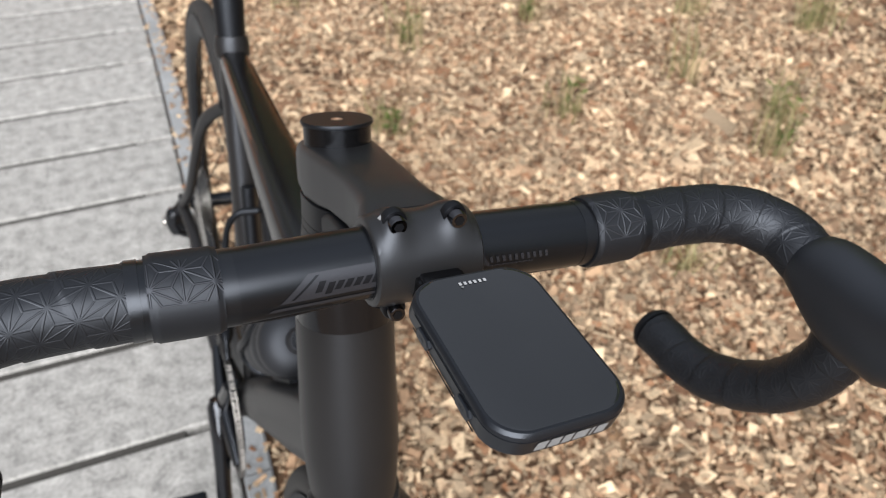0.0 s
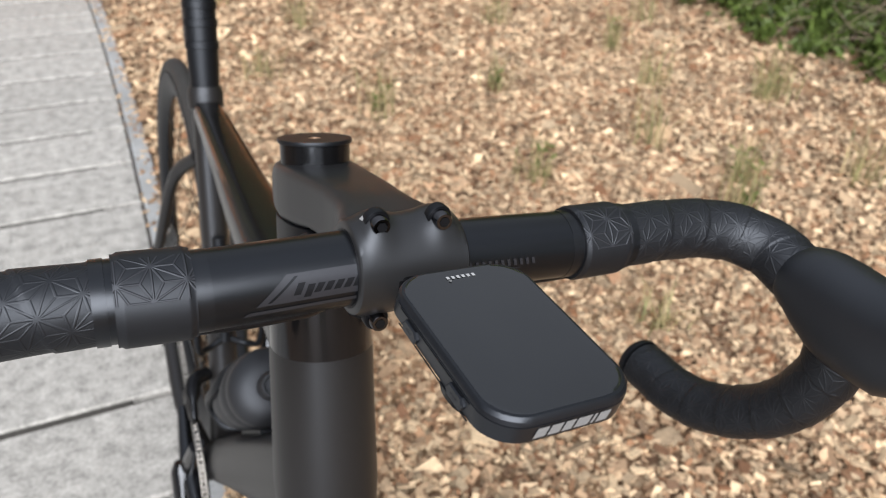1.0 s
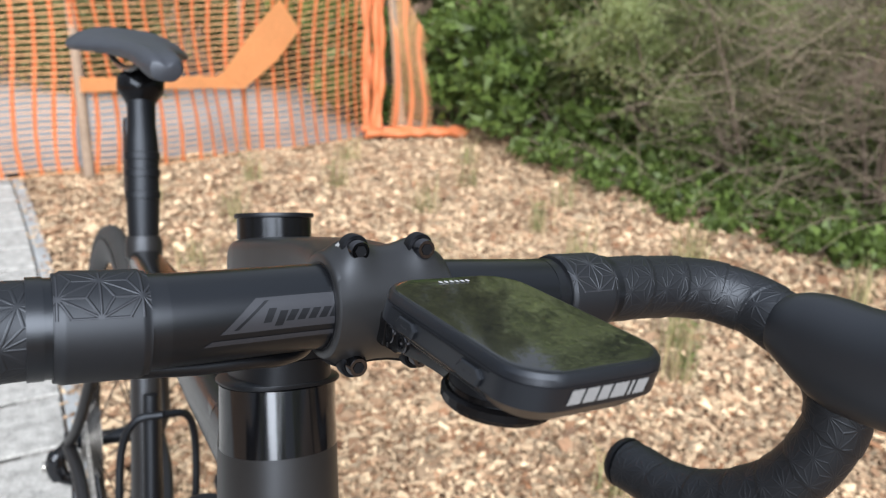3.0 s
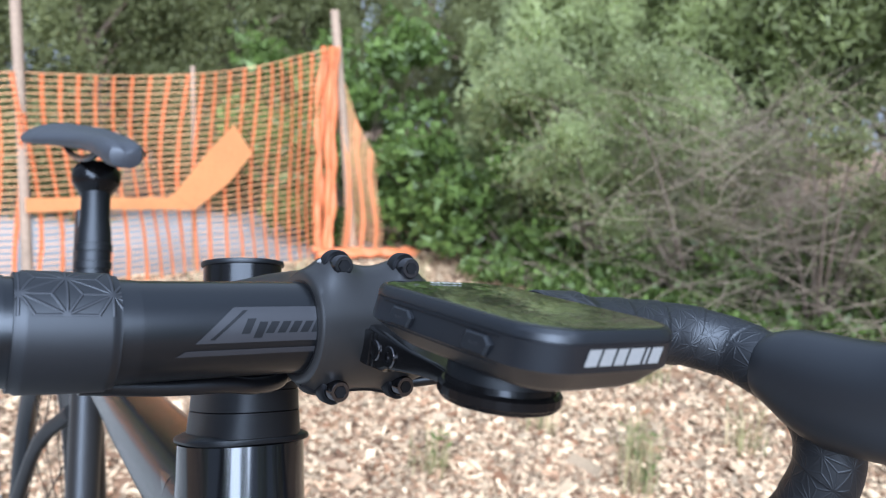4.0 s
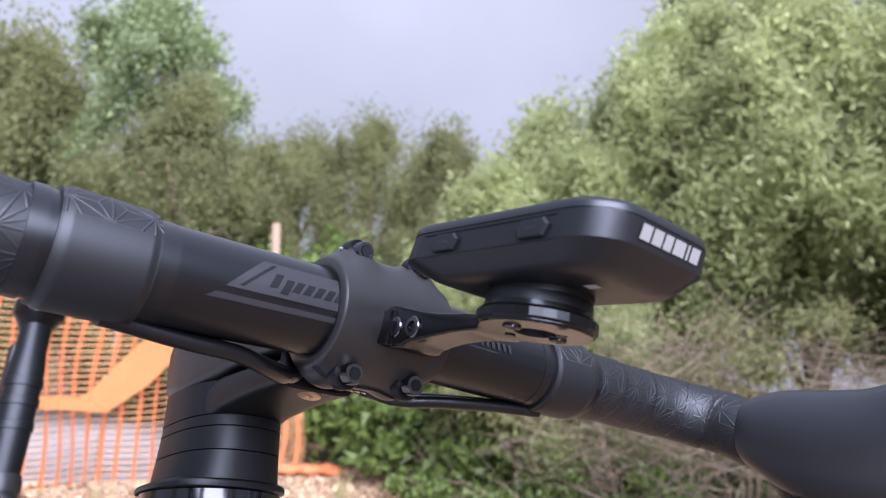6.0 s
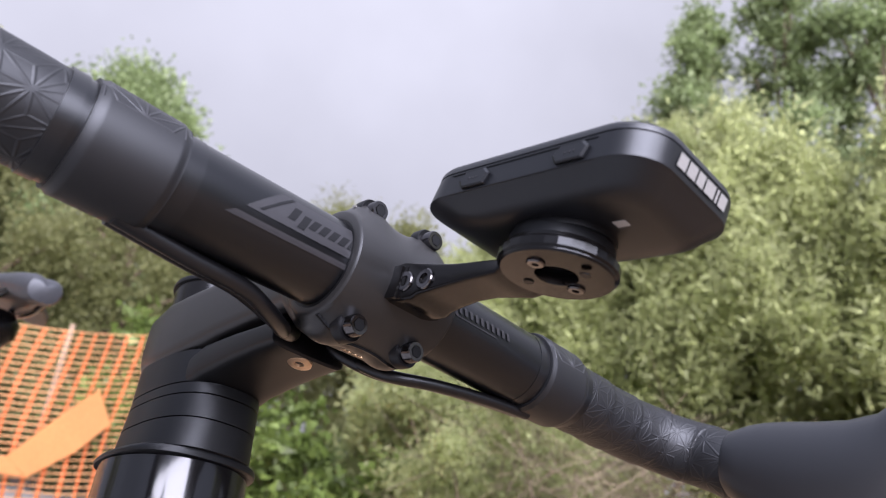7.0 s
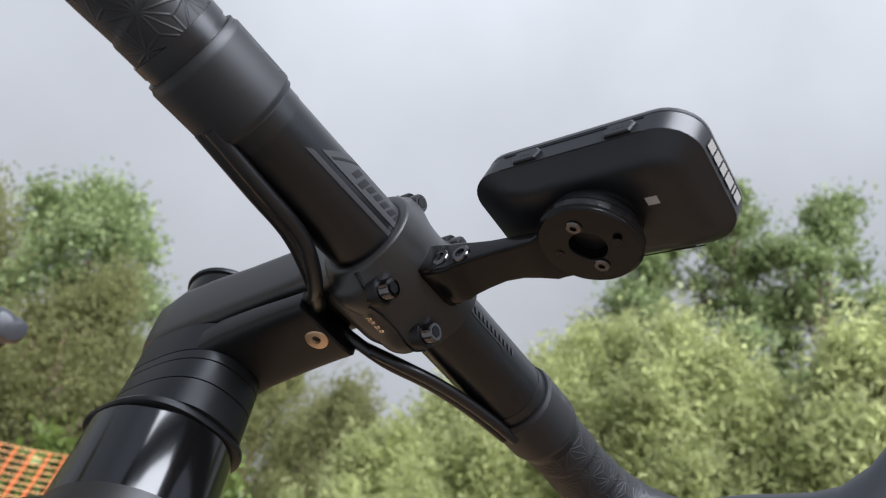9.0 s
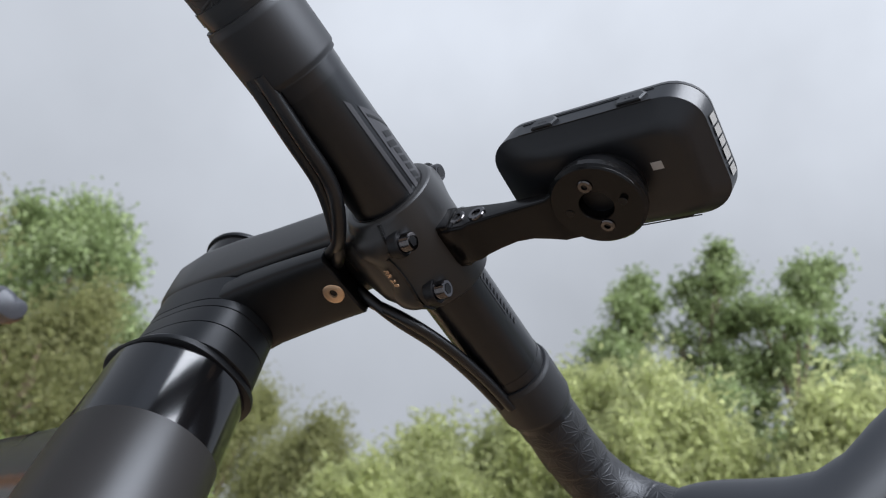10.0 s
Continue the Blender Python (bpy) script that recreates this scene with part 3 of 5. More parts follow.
TREES = [
    # az, distance, elevation of the top, spread, crown base, leaf, leaf count, leaf size, words
    (-10, 10.0, 23, 2.0, 0.5, M_LEAF, 12000, 0.045, "olive-green tree with a dense rounded crown"),
    (1, 9.0, 20, 1.7, 0.4, M_LEAF, 28000, 0.045, "olive-green tree with a dense rounded crown"),
    (9, 8.0, 18, 1.4, 0.3, M_LEAF, 50400, 0.045, "grey-olive tree behind the barrier mesh"),
    (17, 8.5, 17, 1.3, 0.3, M_LEAF, 44800, 0.045, "grey-olive tree behind the barrier mesh"),
    (15.5, 14.0, 23.0, 2.7, 2.2, M_LEAF3, 34000, 0.09, "dark green leafy tree rising behind others"),
    (22.5, 9.5, 14, 1.2, 0.5, M_LEAF, 36400, 0.045, "low olive-green tree behind the barrier mesh"),
    (27.5, 11.0, 15.5, 1.5, 1.2, M_LEAF, 28000, 0.045, "thin brownish-olive tree with visible trunk"),
    (33.5, 10.5, 17, 1.5, 1.4, M_LEAF, 28000, 0.045, "thin brownish-olive tree with visible trunk"),
    (40, 9.0, 16.5, 1.4, 0.5, M_LEAF, 36400, 0.045, "olive-green tree at the bed's edge"),
    (43.5, 5.7, 13.5, 0.85, 0.5, M_LEAF4, 50000, 0.036, "feathery pale green tree leaning over the bed"),
    (45.5, 6.6, 19, 1.1, 0.45, M_LEAF4, 50599, 0.036, "feathery grey-green tree at the bed's edge"),
    (52, 6.2, 23, 1.1, 0.7, M_LEAF4, 55199, 0.036, "feathery grey-green tree at the bed's edge"),
    (58.5, 6.2, 26, 1.1, 1.4, M_LEAF4, 55199, 0.036, "feathery pale green tree"),
    (66, 6.0, 26, 1.2, 1.4, M_LEAF4, 55199, 0.036, "feathery pale green tree with bare lower twigs"),
    (75, 5.8, 27, 1.2, 1.4, M_LEAF4, 50599, 0.036, "feathery pale green tree with bare lower twigs"),
    (85, 5.8, 29, 1.3, 0.8, M_LEAF, 28000, 0.045, "olive-green tree beside the bed"),
    (59.5, 12.5, 36, 1.7, 2.6, M_LEAF3, 21600, 0.09, "tall dark green poplar with an open crown"),
    (66, 12.5, 38, 1.9, 2.6, M_LEAF3, 21600, 0.09, "tall dark green poplar with an open crown"),
    (73, 12.0, 38.5, 1.9, 2.6, M_LEAF3, 21600, 0.09, "tall dark green poplar with an open crown"),
    (81, 12.0, 36, 1.8, 2.6, M_LEAF3, 16800, 0.09, "tall dark green poplar with an open crown"),
    # the rest are added out of view all round, and block the low sky
    (105, 9.0, 30, 2.2, 0.5, M_LEAF, 5000, 0.14, "unseen olive-green tree added behind the bed"),
    (130, 10.0, 28, 2.4, 0.5, M_LEAF, 5000, 0.14, "unseen olive-green tree added behind the bed"),
    (160, 13.0, 24, 2.4, 0.5, M_LEAF, 4000, 0.15, "unseen olive-green tree added across the paving"),
    (190, 13.0, 20, 2.4, 0.5, M_LEAF, 4000, 0.15, "unseen olive-green tree added across the paving"),
    (225, 14.0, 18, 2.4, 0.5, M_LEAF, 4000, 0.15, "unseen olive-green tree added across the paving"),
    (270, 15.0, 18, 2.4, 0.5, M_LEAF, 4000, 0.15, "unseen olive-green tree added across the paving"),
    (315, 14.0, 20, 2.4, 0.5, M_LEAF, 4000, 0.15, "unseen olive-green tree added across the paving"),
]
for i, (az, dist, el, spread, base, mat, n, size, words) in enumerate(TREES):
    x, y = polar(az, dist)
    tree(x, y, height(el, dist), spread, base, mat, 100 + i, n, size, words, lobes=90 if mat is not M_LEAF3 else 60, long=3.0 if mat is M_LEAF4 else 1.6)


def shrub(x, y, h, spread, mat, seed, n, size, label, twigs=0):
    """A low shrub: stems from the base and a loose mass of leaves."""
    rng = random.Random(seed)
    t = thing("shrub", pose(x, y, -0.03), label, "shrub")
    cs, rs = [], []
    for i in range(12 if twigs > 200 else 26):
        a, d = rng.uniform(0, 6.283), spread * rng.random() ** 0.5
        c = Vector((d * math.cos(a), d * math.sin(a), h * rng.uniform(0.18, 0.85)))
        cs.append(c)
        rs.append(spread * rng.uniform(0.22, 0.48))
        part("stem", sweep(spline([(0, 0, 0), c * 0.5 + Vector((0, 0, 0.05)), c], 6), [0.012, 0.011, 0.010, 0.008, 0.006, 0.005, 0.003], 5), M_BARK, t)
    part_mesh("foliage", quads_mesh("foliage", leaves(cs, rs, n * 2, size * 0.75, seed, 1.6, 0.8, True), 3), mat, t, "", 0)
    if twigs:
        bm = bmesh.new()
        for i in range(twigs // 2):
            a = rng.uniform(0, 6.283)
            p = Vector((rng.uniform(-1, 1) * spread, rng.uniform(-1, 1) * spread, rng.uniform(0.05, h * 0.72)))
            q = p + Vector((math.cos(a), math.sin(a), rng.uniform(-0.5, 0.8))) * rng.uniform(0.2, 0.6)
            sweep(spline([p, (p + q) / 2 + Vector((rng.uniform(-1, 1), rng.uniform(-1, 1), rng.uniform(-1, 1))) * 0.08, q], 5), [0.0020, 0.0019, 0.0018, 0.0016, 0.0013, 0.0010], 4, True, bm)
        tagged(part("twig_tangle", bm, M_TWIG, t, "pale dead twigs", 0), kind="stuff")
    return t


SHRUBS = [(2.75, 5.3, 1.0, 0.7, M_LEAF2, 3000, 0.08, "fresh green broad-leaved shrub", 0), (3.35, 4.7, 1.1, 0.7, M_LEAF2, 3200, 0.08, "fresh green broad-leaved shrub", 0), (3.35, 3.8, 1.0, 0.65, M_LEAF2, 3000, 0.07, "fresh green broad-leaved shrub", 40),
          (3.42, 3.0, 1.75, 0.75, M_LEAF4, 19000, 0.030, "feathery pale green shrub", 60), (3.40, 2.3, 1.6, 0.65, M_LEAF, 3300, 0.026, "half-bare shrub of dead twigs", 1100), (3.45, 1.65, 1.6, 0.65, M_LEAF, 3300, 0.026, "half-bare shrub of dead twigs", 1100),
          (3.65, 0.95, 1.6, 0.7, M_LEAF, 3300, 0.026, "half-bare shrub of dead twigs", 900), (3.75, 0.2, 1.5, 0.7, M_LEAF, 900, 0.05, "half-bare shrub of dead twigs", 120),
          (2.95, 2.75, 0.22, 0.32, M_LEAF2, 1300, 0.04, "low dark green ground cover", 0), (2.95, 2.1, 0.22, 0.32, M_LEAF2, 1300, 0.04, "low dark green ground cover", 0), (3.05, 1.55, 0.22, 0.32, M_LEAF2, 1300, 0.04, "low dark green ground cover", 0), (2.95, 3.4, 0.25, 0.35, M_LEAF2, 1300, 0.04, "low dark green ground cover", 0), (3.25, 1.0, 0.22, 0.35, M_LEAF2, 1300, 0.04, "low dark green ground cover", 0),
          (3.55, 2.9, 0.5, 0.45, M_LEAF2, 2500, 0.04, "dark green undergrowth below the shrubs", 0), (3.5, 2.35, 0.5, 0.45, M_LEAF2, 2500, 0.04, "dark green undergrowth below the shrubs", 0), (3.65, 1.8, 0.5, 0.45, M_LEAF2, 2500, 0.04, "dark green undergrowth below the shrubs", 0), (3.8, 1.25, 0.5, 0.45, M_LEAF2, 2500, 0.04, "dark green undergrowth below the shrubs", 0), (4.3, 2.4, 0.7, 0.7, M_LEAF2, 3500, 0.06, "dark green undergrowth below the trees", 0), (4.5, 1.4, 0.7, 0.7, M_LEAF2, 3500, 0.06, "dark green undergrowth below the trees", 0), (4.2, 3.4, 0.7, 0.7, M_LEAF2, 3500, 0.06, "dark green undergrowth below the trees", 0),
          (2.6, 6.3, 2.0, 0.7, M_LEAF2, 2600, 0.09, "bright green sapling behind the fence", 0), (3.5, 6.6, 2.3, 0.7, M_LEAF2, 2600, 0.09, "bright green sapling behind the fence", 0)]
for i, (x, y, h, sp_, mat, n, size, words, tw) in enumerate(SHRUBS):
    shrub(x, y, h, sp_, mat, 300 + i, n, size, words, tw)

# tufts of grass and small weeds in the bed
def tuft(x, y, h, seed):
    rng = random.Random(seed)
    vs = []
    o = Vector((x, y, bed_z(x, y)))
    for i in range(44):
        a = rng.uniform(0, 6.283)
        p = o + Vector((rng.gauss(0, 0.032), rng.gauss(0, 0.032), 0))
        out = Vector((math.cos(a), math.sin(a), 0)) * rng.uniform(0.01, 0.12)
        hh = 1.12 * h * rng.uniform(0.35, 1.0)
        w = Vector((-math.sin(a), math.cos(a), 0)) * rng.uniform(0.0013, 0.0025)
        m = p + out * 0.35 + Vector((0, 0, hh * 0.6))
        e = p + out + Vector((0, 0, hh))
        vs += [p - w, p + w, m + w * 0.8, m - w * 0.8, m - w * 0.8, m + w * 0.8, e + w * 0.1, e - w * 0.1]
    return vs


TUFTS = [(0.73, 2.02, 0.22), (1.23, 2.09, 0.18), (1.50, 1.50, 0.22), (1.03, 1.45, 0.16), (1.45, 1.03, 0.24), (0.49, 1.53, 0.13), (1.60, 1.17, 0.2), (2.15, 1.62, 0.22), (0.71, 3.0, 0.2), (1.38, 3.4, 0.22), (1.94, 2.34, 0.2), (1.83, 1.91, 0.18),
         (2.23, 1.68, 0.2), (2.1, 3.2, 0.2), (1.0, 3.7, 0.2), (1.7, 4.0, 0.2), (0.42, 2.5, 0.15), (2.3, 2.6, 0.2), (1.95, 1.05, 0.2), (2.45, 1.1, 0.2), (0.42, 3.5, 0.16), (2.4, 3.7, 0.2), (1.6, 2.8, 0.2), (0.95, 0.74, 0.1)]
blades = []
for i, (x, y, h) in enumerate(TUFTS):
    blades += tuft(x, y, h, 500 + i)
tagged(part_mesh("grass", quads_mesh("grass", blades), M_GRASS, None, "", 0), "thin tufts of green and straw-coloured grass", "grass", kind="stuff")


# small green weeds among the chips
def weed(x, y, h, seed):
    rng = random.Random(seed)
    o = Vector((x, y, bed_z(x, y)))
    vs = []
    for i in range(16):
        a, f = rng.uniform(0, 6.283), rng.random()
        p = o + Vector((rng.gauss(0, 0.012), rng.gauss(0, 0.012), h * f))
        d_ = Vector((math.cos(a), math.sin(a), rng.uniform(-0.1, 0.7))) * rng.uniform(0.02, 0.045)
        w = Vector((-math.sin(a), math.cos(a), 0)) * rng.uniform(0.005, 0.010)
        vs += [p, p + d_ * 0.5 + w, p + d_, p + d_ * 0.5 - w]
    return vs


WEEDS = [(1.05, 1.45, 0.14), (1.47, 1.03, 0.16), (0.73, 2.04, 0.14), (1.60, 1.19, 0.12), (2.15, 1.64, 0.14), (1.94, 2.36, 0.14), (1.36, 3.4, 0.14), (1.24, 2.1, 0.1), (0.5, 1.54, 0.08), (1.7, 4.0, 0.12)]
green = []
for i, (x, y, h) in enumerate(WEEDS):
    green += weed(x, y, h, 700 + i)
tagged(part_mesh("weeds", quads_mesh("weeds", green), M_LEAF2, None, "", 0), "small bright green weeds sprouting from the mulch", "weeds", kind="stuff")

# ---- the bicycle, built about the middle of its handlebar clamp; y runs to its rear, x to its left ----
BIKE = pose(0, 0, 0.92, 0, 6.5, 0)
bicycle = thing("bicycle", BIKE, "matte black road bicycle with drop handlebar, standing on the edging", "bicycle")
BX, BY, BZ = -0.0032, -0.0018, -0.0025

# the stem's own axes: cap's top middle, ahead along the stem, up along the steerer
P0 = Vector((-0.0055, 0.1223, 0.0))
HEAD = radians(17)
AH, UP = Vector((0, -math.cos(HEAD), math.sin(HEAD))), Vector((0, math.sin(HEAD), math.cos(HEAD)))
XX = Vector((1, 0, 0))


def st(x, a, u):
    """A point in the stem's axes."""
    return P0 + XX * x + AH * a + UP * u


# handlebar: bare middle, swept ahead, then the wrapped ramps and drops
def bar_path(s):
    """Middle line of one half of the bar; s: +1 or -1."""
    return [(BX, BY, BZ), (BX + s * 0.030, BY, BZ - 0.0004), (BX + s * 0.060, BY - 0.0004, BZ - 0.0011), (BX + s * 0.090, BY - 0.0008, BZ - 0.0017), (BX + s * 0.1280, -0.0020, -0.0042),
            (BX + s * 0.1648, -0.0022, -0.0049), (BX + s * 0.1903, -0.0087, -0.0057), (BX + s * 0.2050, -0.0236, -0.0077), (BX + s * 0.2084, -0.0431, -0.0111),
            (BX + s * 0.2133, -0.0633, -0.0195), (BX + s * 0.2194, -0.0764, -0.0391), (BX + s * 0.2216, -0.0758, -0.0632), (BX + s * 0.2208, -0.0621, -0.0954),
            (BX + s * 0.2171, -0.0368, -0.1212), (BX + s * 0.2137, -0.0053, -0.1364), (BX + s * 0.2139, 0.0357, -0.1424)]


FULL = {s: spline(bar_path(s), 240) for s in (1, -1)}


def bar_piece(s, f0, f1):
    pts = FULL[s]
    return pts[int(f0 * 240):int(f1 * 240) + 1]


handlebar = part("handlebar", sweep([p for p in reversed(bar_piece(-1, 0, 0.25))] + bar_piece(1, 0.012, 0.25),
                                    lambda i, a: 0.0163, 40), M_BAR, bicycle, "satin black swept handlebar top")

# decals on the front of the bar
def bar_patch(s, x0, x1, a0, a1, slant, lift=0.00025, nx=10, na=6):
    """A patch on the bar's skin between two distances out and two angles up from the front."""
    bm = bmesh.new()
    pts = FULL[s]
    grid = []
    for j in range(na + 1):
        a = a0 + (a1 - a0) * j / na
        row = []
        for i in range(nx + 1):
            x = x0 + (x1 - x0) * i / nx + slant * (a - a0) / (a1 - a0 or 1) * (1 - i / nx if slant > 0 else 1)
            k = min(range(121), key=lambda q: abs(abs(pts[q].x - BX) - x))
            c = pts[k]
            r = 0.0163 + lift
            row.append(bm.verts.new((BX + s * x, c.y - r * math.cos(radians(a)), c.z + r * math.sin(radians(a)))))
        grid.append(row)
    for a, b in zip(grid, grid[1:]):
        for i in range(nx):
            bm.faces.new((a[i], a[i + 1], b[i + 1], b[i]))
    return bm


part("decal", bar_patch(-1, 0.0240, 0.0665, -1, 40, -0.0125), M_GREYPRINT, handlebar, "grey chevron decal on the bar")
part("decal", bar_patch(-1, 0.0240, 0.0720, -16, -9, -0.003), M_GREYPRINT, handlebar, "grey pinstripe decal on the bar")
part("decal", bar_patch(-1, 0.0605, 0.0620, 3, 36, -0.0110, 0.0004, 2, 6), M_PRINT_SHADE, handlebar, "black slash on the decal")
for i, (lo, hi) in enumerate(((9, 26), (4, 22), (9, 22), (9, 22), (9, 22), (9, 22), (9, 25))):
    part("lettering_bar", bar_patch(-1, 0.0490 - i * 0.0041, 0.0519 - i * 0.0041, lo, hi, -0.0022, 0.0004, 2, 3), M_PRINT_SHADE, handlebar)
part("decal", bar_patch(1, 0.0255, 0.0300, 4, 24, -0.004), M_GREYPRINT, handlebar, "small grey triangle decal on the bar")
part("decal", bar_patch(1, 0.0290, 0.0530, 2, 4, -0.001), M_GREYPRINT, handlebar, "thin grey line decal on the bar")
for i in range(10):
    part("lettering_bar", bar_patch(1, 0.0300 + i * 0.0032, 0.0315 + i * 0.0032, 8, 19, -0.0008, 0.0004, 2, 3), M_GREYPRINT, handlebar)


def wrap_uv(ob, dist, k, r, skew=0.0, du=0.0, dv=0.0):
    """Lays the tape's pattern out in metres along and round the bar."""
    me = ob.data
    uv = me.uv_layers.new(name="UVMap")
    for poly in me.polygons:
        js = [me.loops[i].vertex_index % k for i in poly.loop_indices]
        wrap = max(js) - min(js) > k / 2
        for i, j in zip(poly.loop_indices, js):
            ring = min(me.loops[i].vertex_index // k, len(dist) - 1)
            jj = j + (k if wrap and j < k / 2 else 0)
            v = 2 * math.pi * r * jj / k
            uv.data[i].uv = (dist[ring] + skew * v + du, v + dv)
    return ob


# wrapped tape: overlapping turns along ramps and drops
def tape(s):
    pts = FULL[s]
    i0, i1 = int(0.2545 * 240), 240
    path = spline([pts[i] for i in range(i0, i1 + 1, 2)], 420)
    dist = [0.0]
    for a, b in zip(path, path[1:]):
        dist.append(dist[-1] + (b - a).length)
    pitch = 0.026

    def rad(i, a):
        turn = (dist[i] / pitch + s * a / (2 * math.pi)) % 1.0
        return 0.0157 + 0.0006 * turn + 0.00003 * math.sin(dist[i] * 300 + 3 * a)
    ob = part("bar_tape", sweep(path, rad, 56), M_TAPE, bicycle, "black rubber tape wrapped in overlapping turns")
    return wrap_uv(ob, dist, 56, 0.0165, 0.35)


for s in (1, -1):
    tape(s)
for s in (1, -1):
    p = spline([q for q in bar_piece(s, 0.196, 0.2475 if s > 0 else 0.251)][::4], 24)
    dist = [0.0]
    for a_, b_ in zip(p, p[1:]):
        dist.append(dist[-1] + (b_ - a_).length)
    col = part("tape_collar", sweep(p, lambda i, a: 0.0184 + (0.0 if 1 < i < 23 else -0.0007), 64), M_COLLAR if s > 0 else M_COLLAR2, bicycle, "patterned end turn of the tape")
    # the frame along the bar starts at the top and turns towards the rear or the front
    wrap_uv(col, dist, 64, 0.0184, 0.0, -0.0148, -0.0184 * (radians(344) if s < 0 else radians(24)))
    part("finishing_tape", sweep(bar_piece(s, 0.184, 0.197), 0.0165, 48), M_TRIM, bicycle, "thin black finishing tape")
    part("finishing_tape", sweep(bar_piece(s, 0.2465 if s > 0 else 0.250, 0.258 if s > 0 else 0.2615), 0.0167, 48), M_TRIM, bicycle, "thin black finishing tape")
    c = FULL[s][-1]
    d = (FULL[s][-1] - FULL[s][-4]).normalized()
    part("bar_end_plug", lathe(((0.0164, -0.001), (0.0164, 0.002), (0.0145, 0.005), (0.006, 0.0065)), c, d), M_COVER, bicycle)

# brake hoods: rubber bodies ahead of the ramps
def hood(s):
    x = BX + s * 0.2055
    rings = []
    for y, dx, hw, zt, zb in ((-0.0455, 0.0028, 0.0158, 0.0040, -0.0260), (-0.0470, 0.0028, 0.0166, 0.0056, -0.0275), (-0.054, 0.0028, 0.0170, 0.0088, -0.0310), (-0.062, 0.0024, 0.0174, 0.0108, -0.0350), (-0.072, 0.0018, 0.0179, 0.0120, -0.0385), (-0.084, 0.0010, 0.0184, 0.0126, -0.0400),
                              (-0.100, 0.0003, 0.0185, 0.0145, -0.038), (-0.112, 0.0, 0.0182, 0.0185, -0.036), (-0.124, 0.0, 0.0178, 0.0300, -0.028), (-0.134, 0.0, 0.0174, 0.0470, -0.018), (-0.143, 0.0, 0.0168, 0.0600, -0.004), (-0.155, 0.0, 0.0160, 0.0680, 0.010), (-0.168, 0.0, 0.0130, 0.0670, 0.028), (-0.175, 0.0, 0.007, 0.058, 0.040)):
        zc, hh = (zt + zb) / 2, (zt - zb) / 2
        rings.append([(px, y, pz) for px, pz in sup(x + s * dx, zc, hw, hh, 2.3, 36)])
    h = part("brake_hood", loft(rings), M_HOOD, bicycle, "black rubber brake hood")
    lev = [(x + s * 0.002, -0.162, 0.022), (x + s * 0.003, -0.176, -0.01), (x + s * 0.006, -0.172, -0.055), (x + s * 0.012, -0.150, -0.105), (x + s * 0.016, -0.140, -0.135)]
    part("brake_lever", sweep(spline(lev, 24), [0.009] * 6 + [0.007] * 12 + [0.006] * 7, 16), M_ANOD, bicycle, "black brake lever blade")
    for dy, dz in ((-0.150, 0.030), (-0.160, 0.040)):
        part("dimple", lathe(((0.0026, 0), (0.0026, 0.0006), (0.0016, 0.0006), (0.0016, 0.0001)), (x - s * 0.0176, dy, dz), (-s, 0, 0), 16), M_COVER, h)


hood(1)
hood(-1)

# stem
def stem_ring(a, w, ut, ub, n=5.0, x=0.0):
    uc, hh = (ut + ub) / 2, (ut - ub) / 2
    return [st(px + x, a, pu) for px, pu in sup(0, uc, w, hh, n, 40)]


stem_rings = [stem_ring(-0.0275, 0.008, -0.022, -0.040, 3), stem_ring(-0.0265, 0.0135, -0.017, -0.044, 3.2), stem_ring(-0.0235, 0.018, -0.0145, -0.046, 3.8), stem_ring(-0.016, 0.0215, -0.0130, -0.0470, 4.5),
              stem_ring(0.0, 0.0225, -0.0125, -0.0465, 7), stem_ring(0.020, 0.0215, -0.0125, -0.0450, 7, 0.0003), stem_ring(0.040, 0.0195, -0.0127, -0.0420, 7, 0.0008), stem_ring(0.066, 0.0180, -0.0130, -0.0415, 7, 0.0013),
              stem_ring(0.084, 0.0185, -0.0135, -0.0430, 4.5, 0.0018), stem_ring(0.095, 0.0205, -0.0145, -0.0555, 4.5, 0.002), stem_ring(0.103, 0.0235, -0.0160, -0.0600, 5, 0.0022), stem_ring(0.112, 0.0240, -0.0175, -0.0605, 5, 0.0023)]
part("stem", loft(stem_rings), M_STEM, bicycle, "angular matte black stem")
cap = part("stem_cap", lathe(((0.0195, -0.0135), (0.0195, -0.0025), (0.0150, -0.0024)), P0, UP, 48), M_ANOD, bicycle, "gloss black ring under the top cap")
part("cap_lid", lathe(((0.0190, -0.0026), (0.0206, -0.0023), (0.0209, -0.0012), (0.0205, 0.0), (0.004, 0.0), (0.0036, -0.0008), (0.0005, -0.0008)), P0, UP, 48), M_COVER, cap, "matte black round lid")
part("cap_bolt", lathe(((0.0034, 0), (0.0034, 0.0004), (0.0018, 0.0004), (0.0016, 0.0001)), P0 + UP * -0.0006, UP, 24), M_BRASS, bicycle)

# cover under the stem, with its screw
cover_rings = [stem_ring(0.000, 0.0192, -0.0425, -0.0640, 5), stem_ring(0.023, 0.0190, -0.0470, -0.0620, 5), stem_ring(0.035, 0.0186, -0.0425, -0.0590, 5, 0.0006), stem_ring(0.055, 0.0182, -0.0435, -0.0575, 5, 0.0011),
               stem_ring(0.070, 0.0178, -0.0450, -0.0572, 5, 0.0014), stem_ring(0.0830, 0.0174, -0.0460, -0.0577, 5, 0.0016), stem_ring(0.0838, 0.0162, -0.0470, -0.0568, 5, 0.0016)]
part("cable_cover", loft(cover_rings), M_COVER, bicycle, "matte black plastic cable cover")
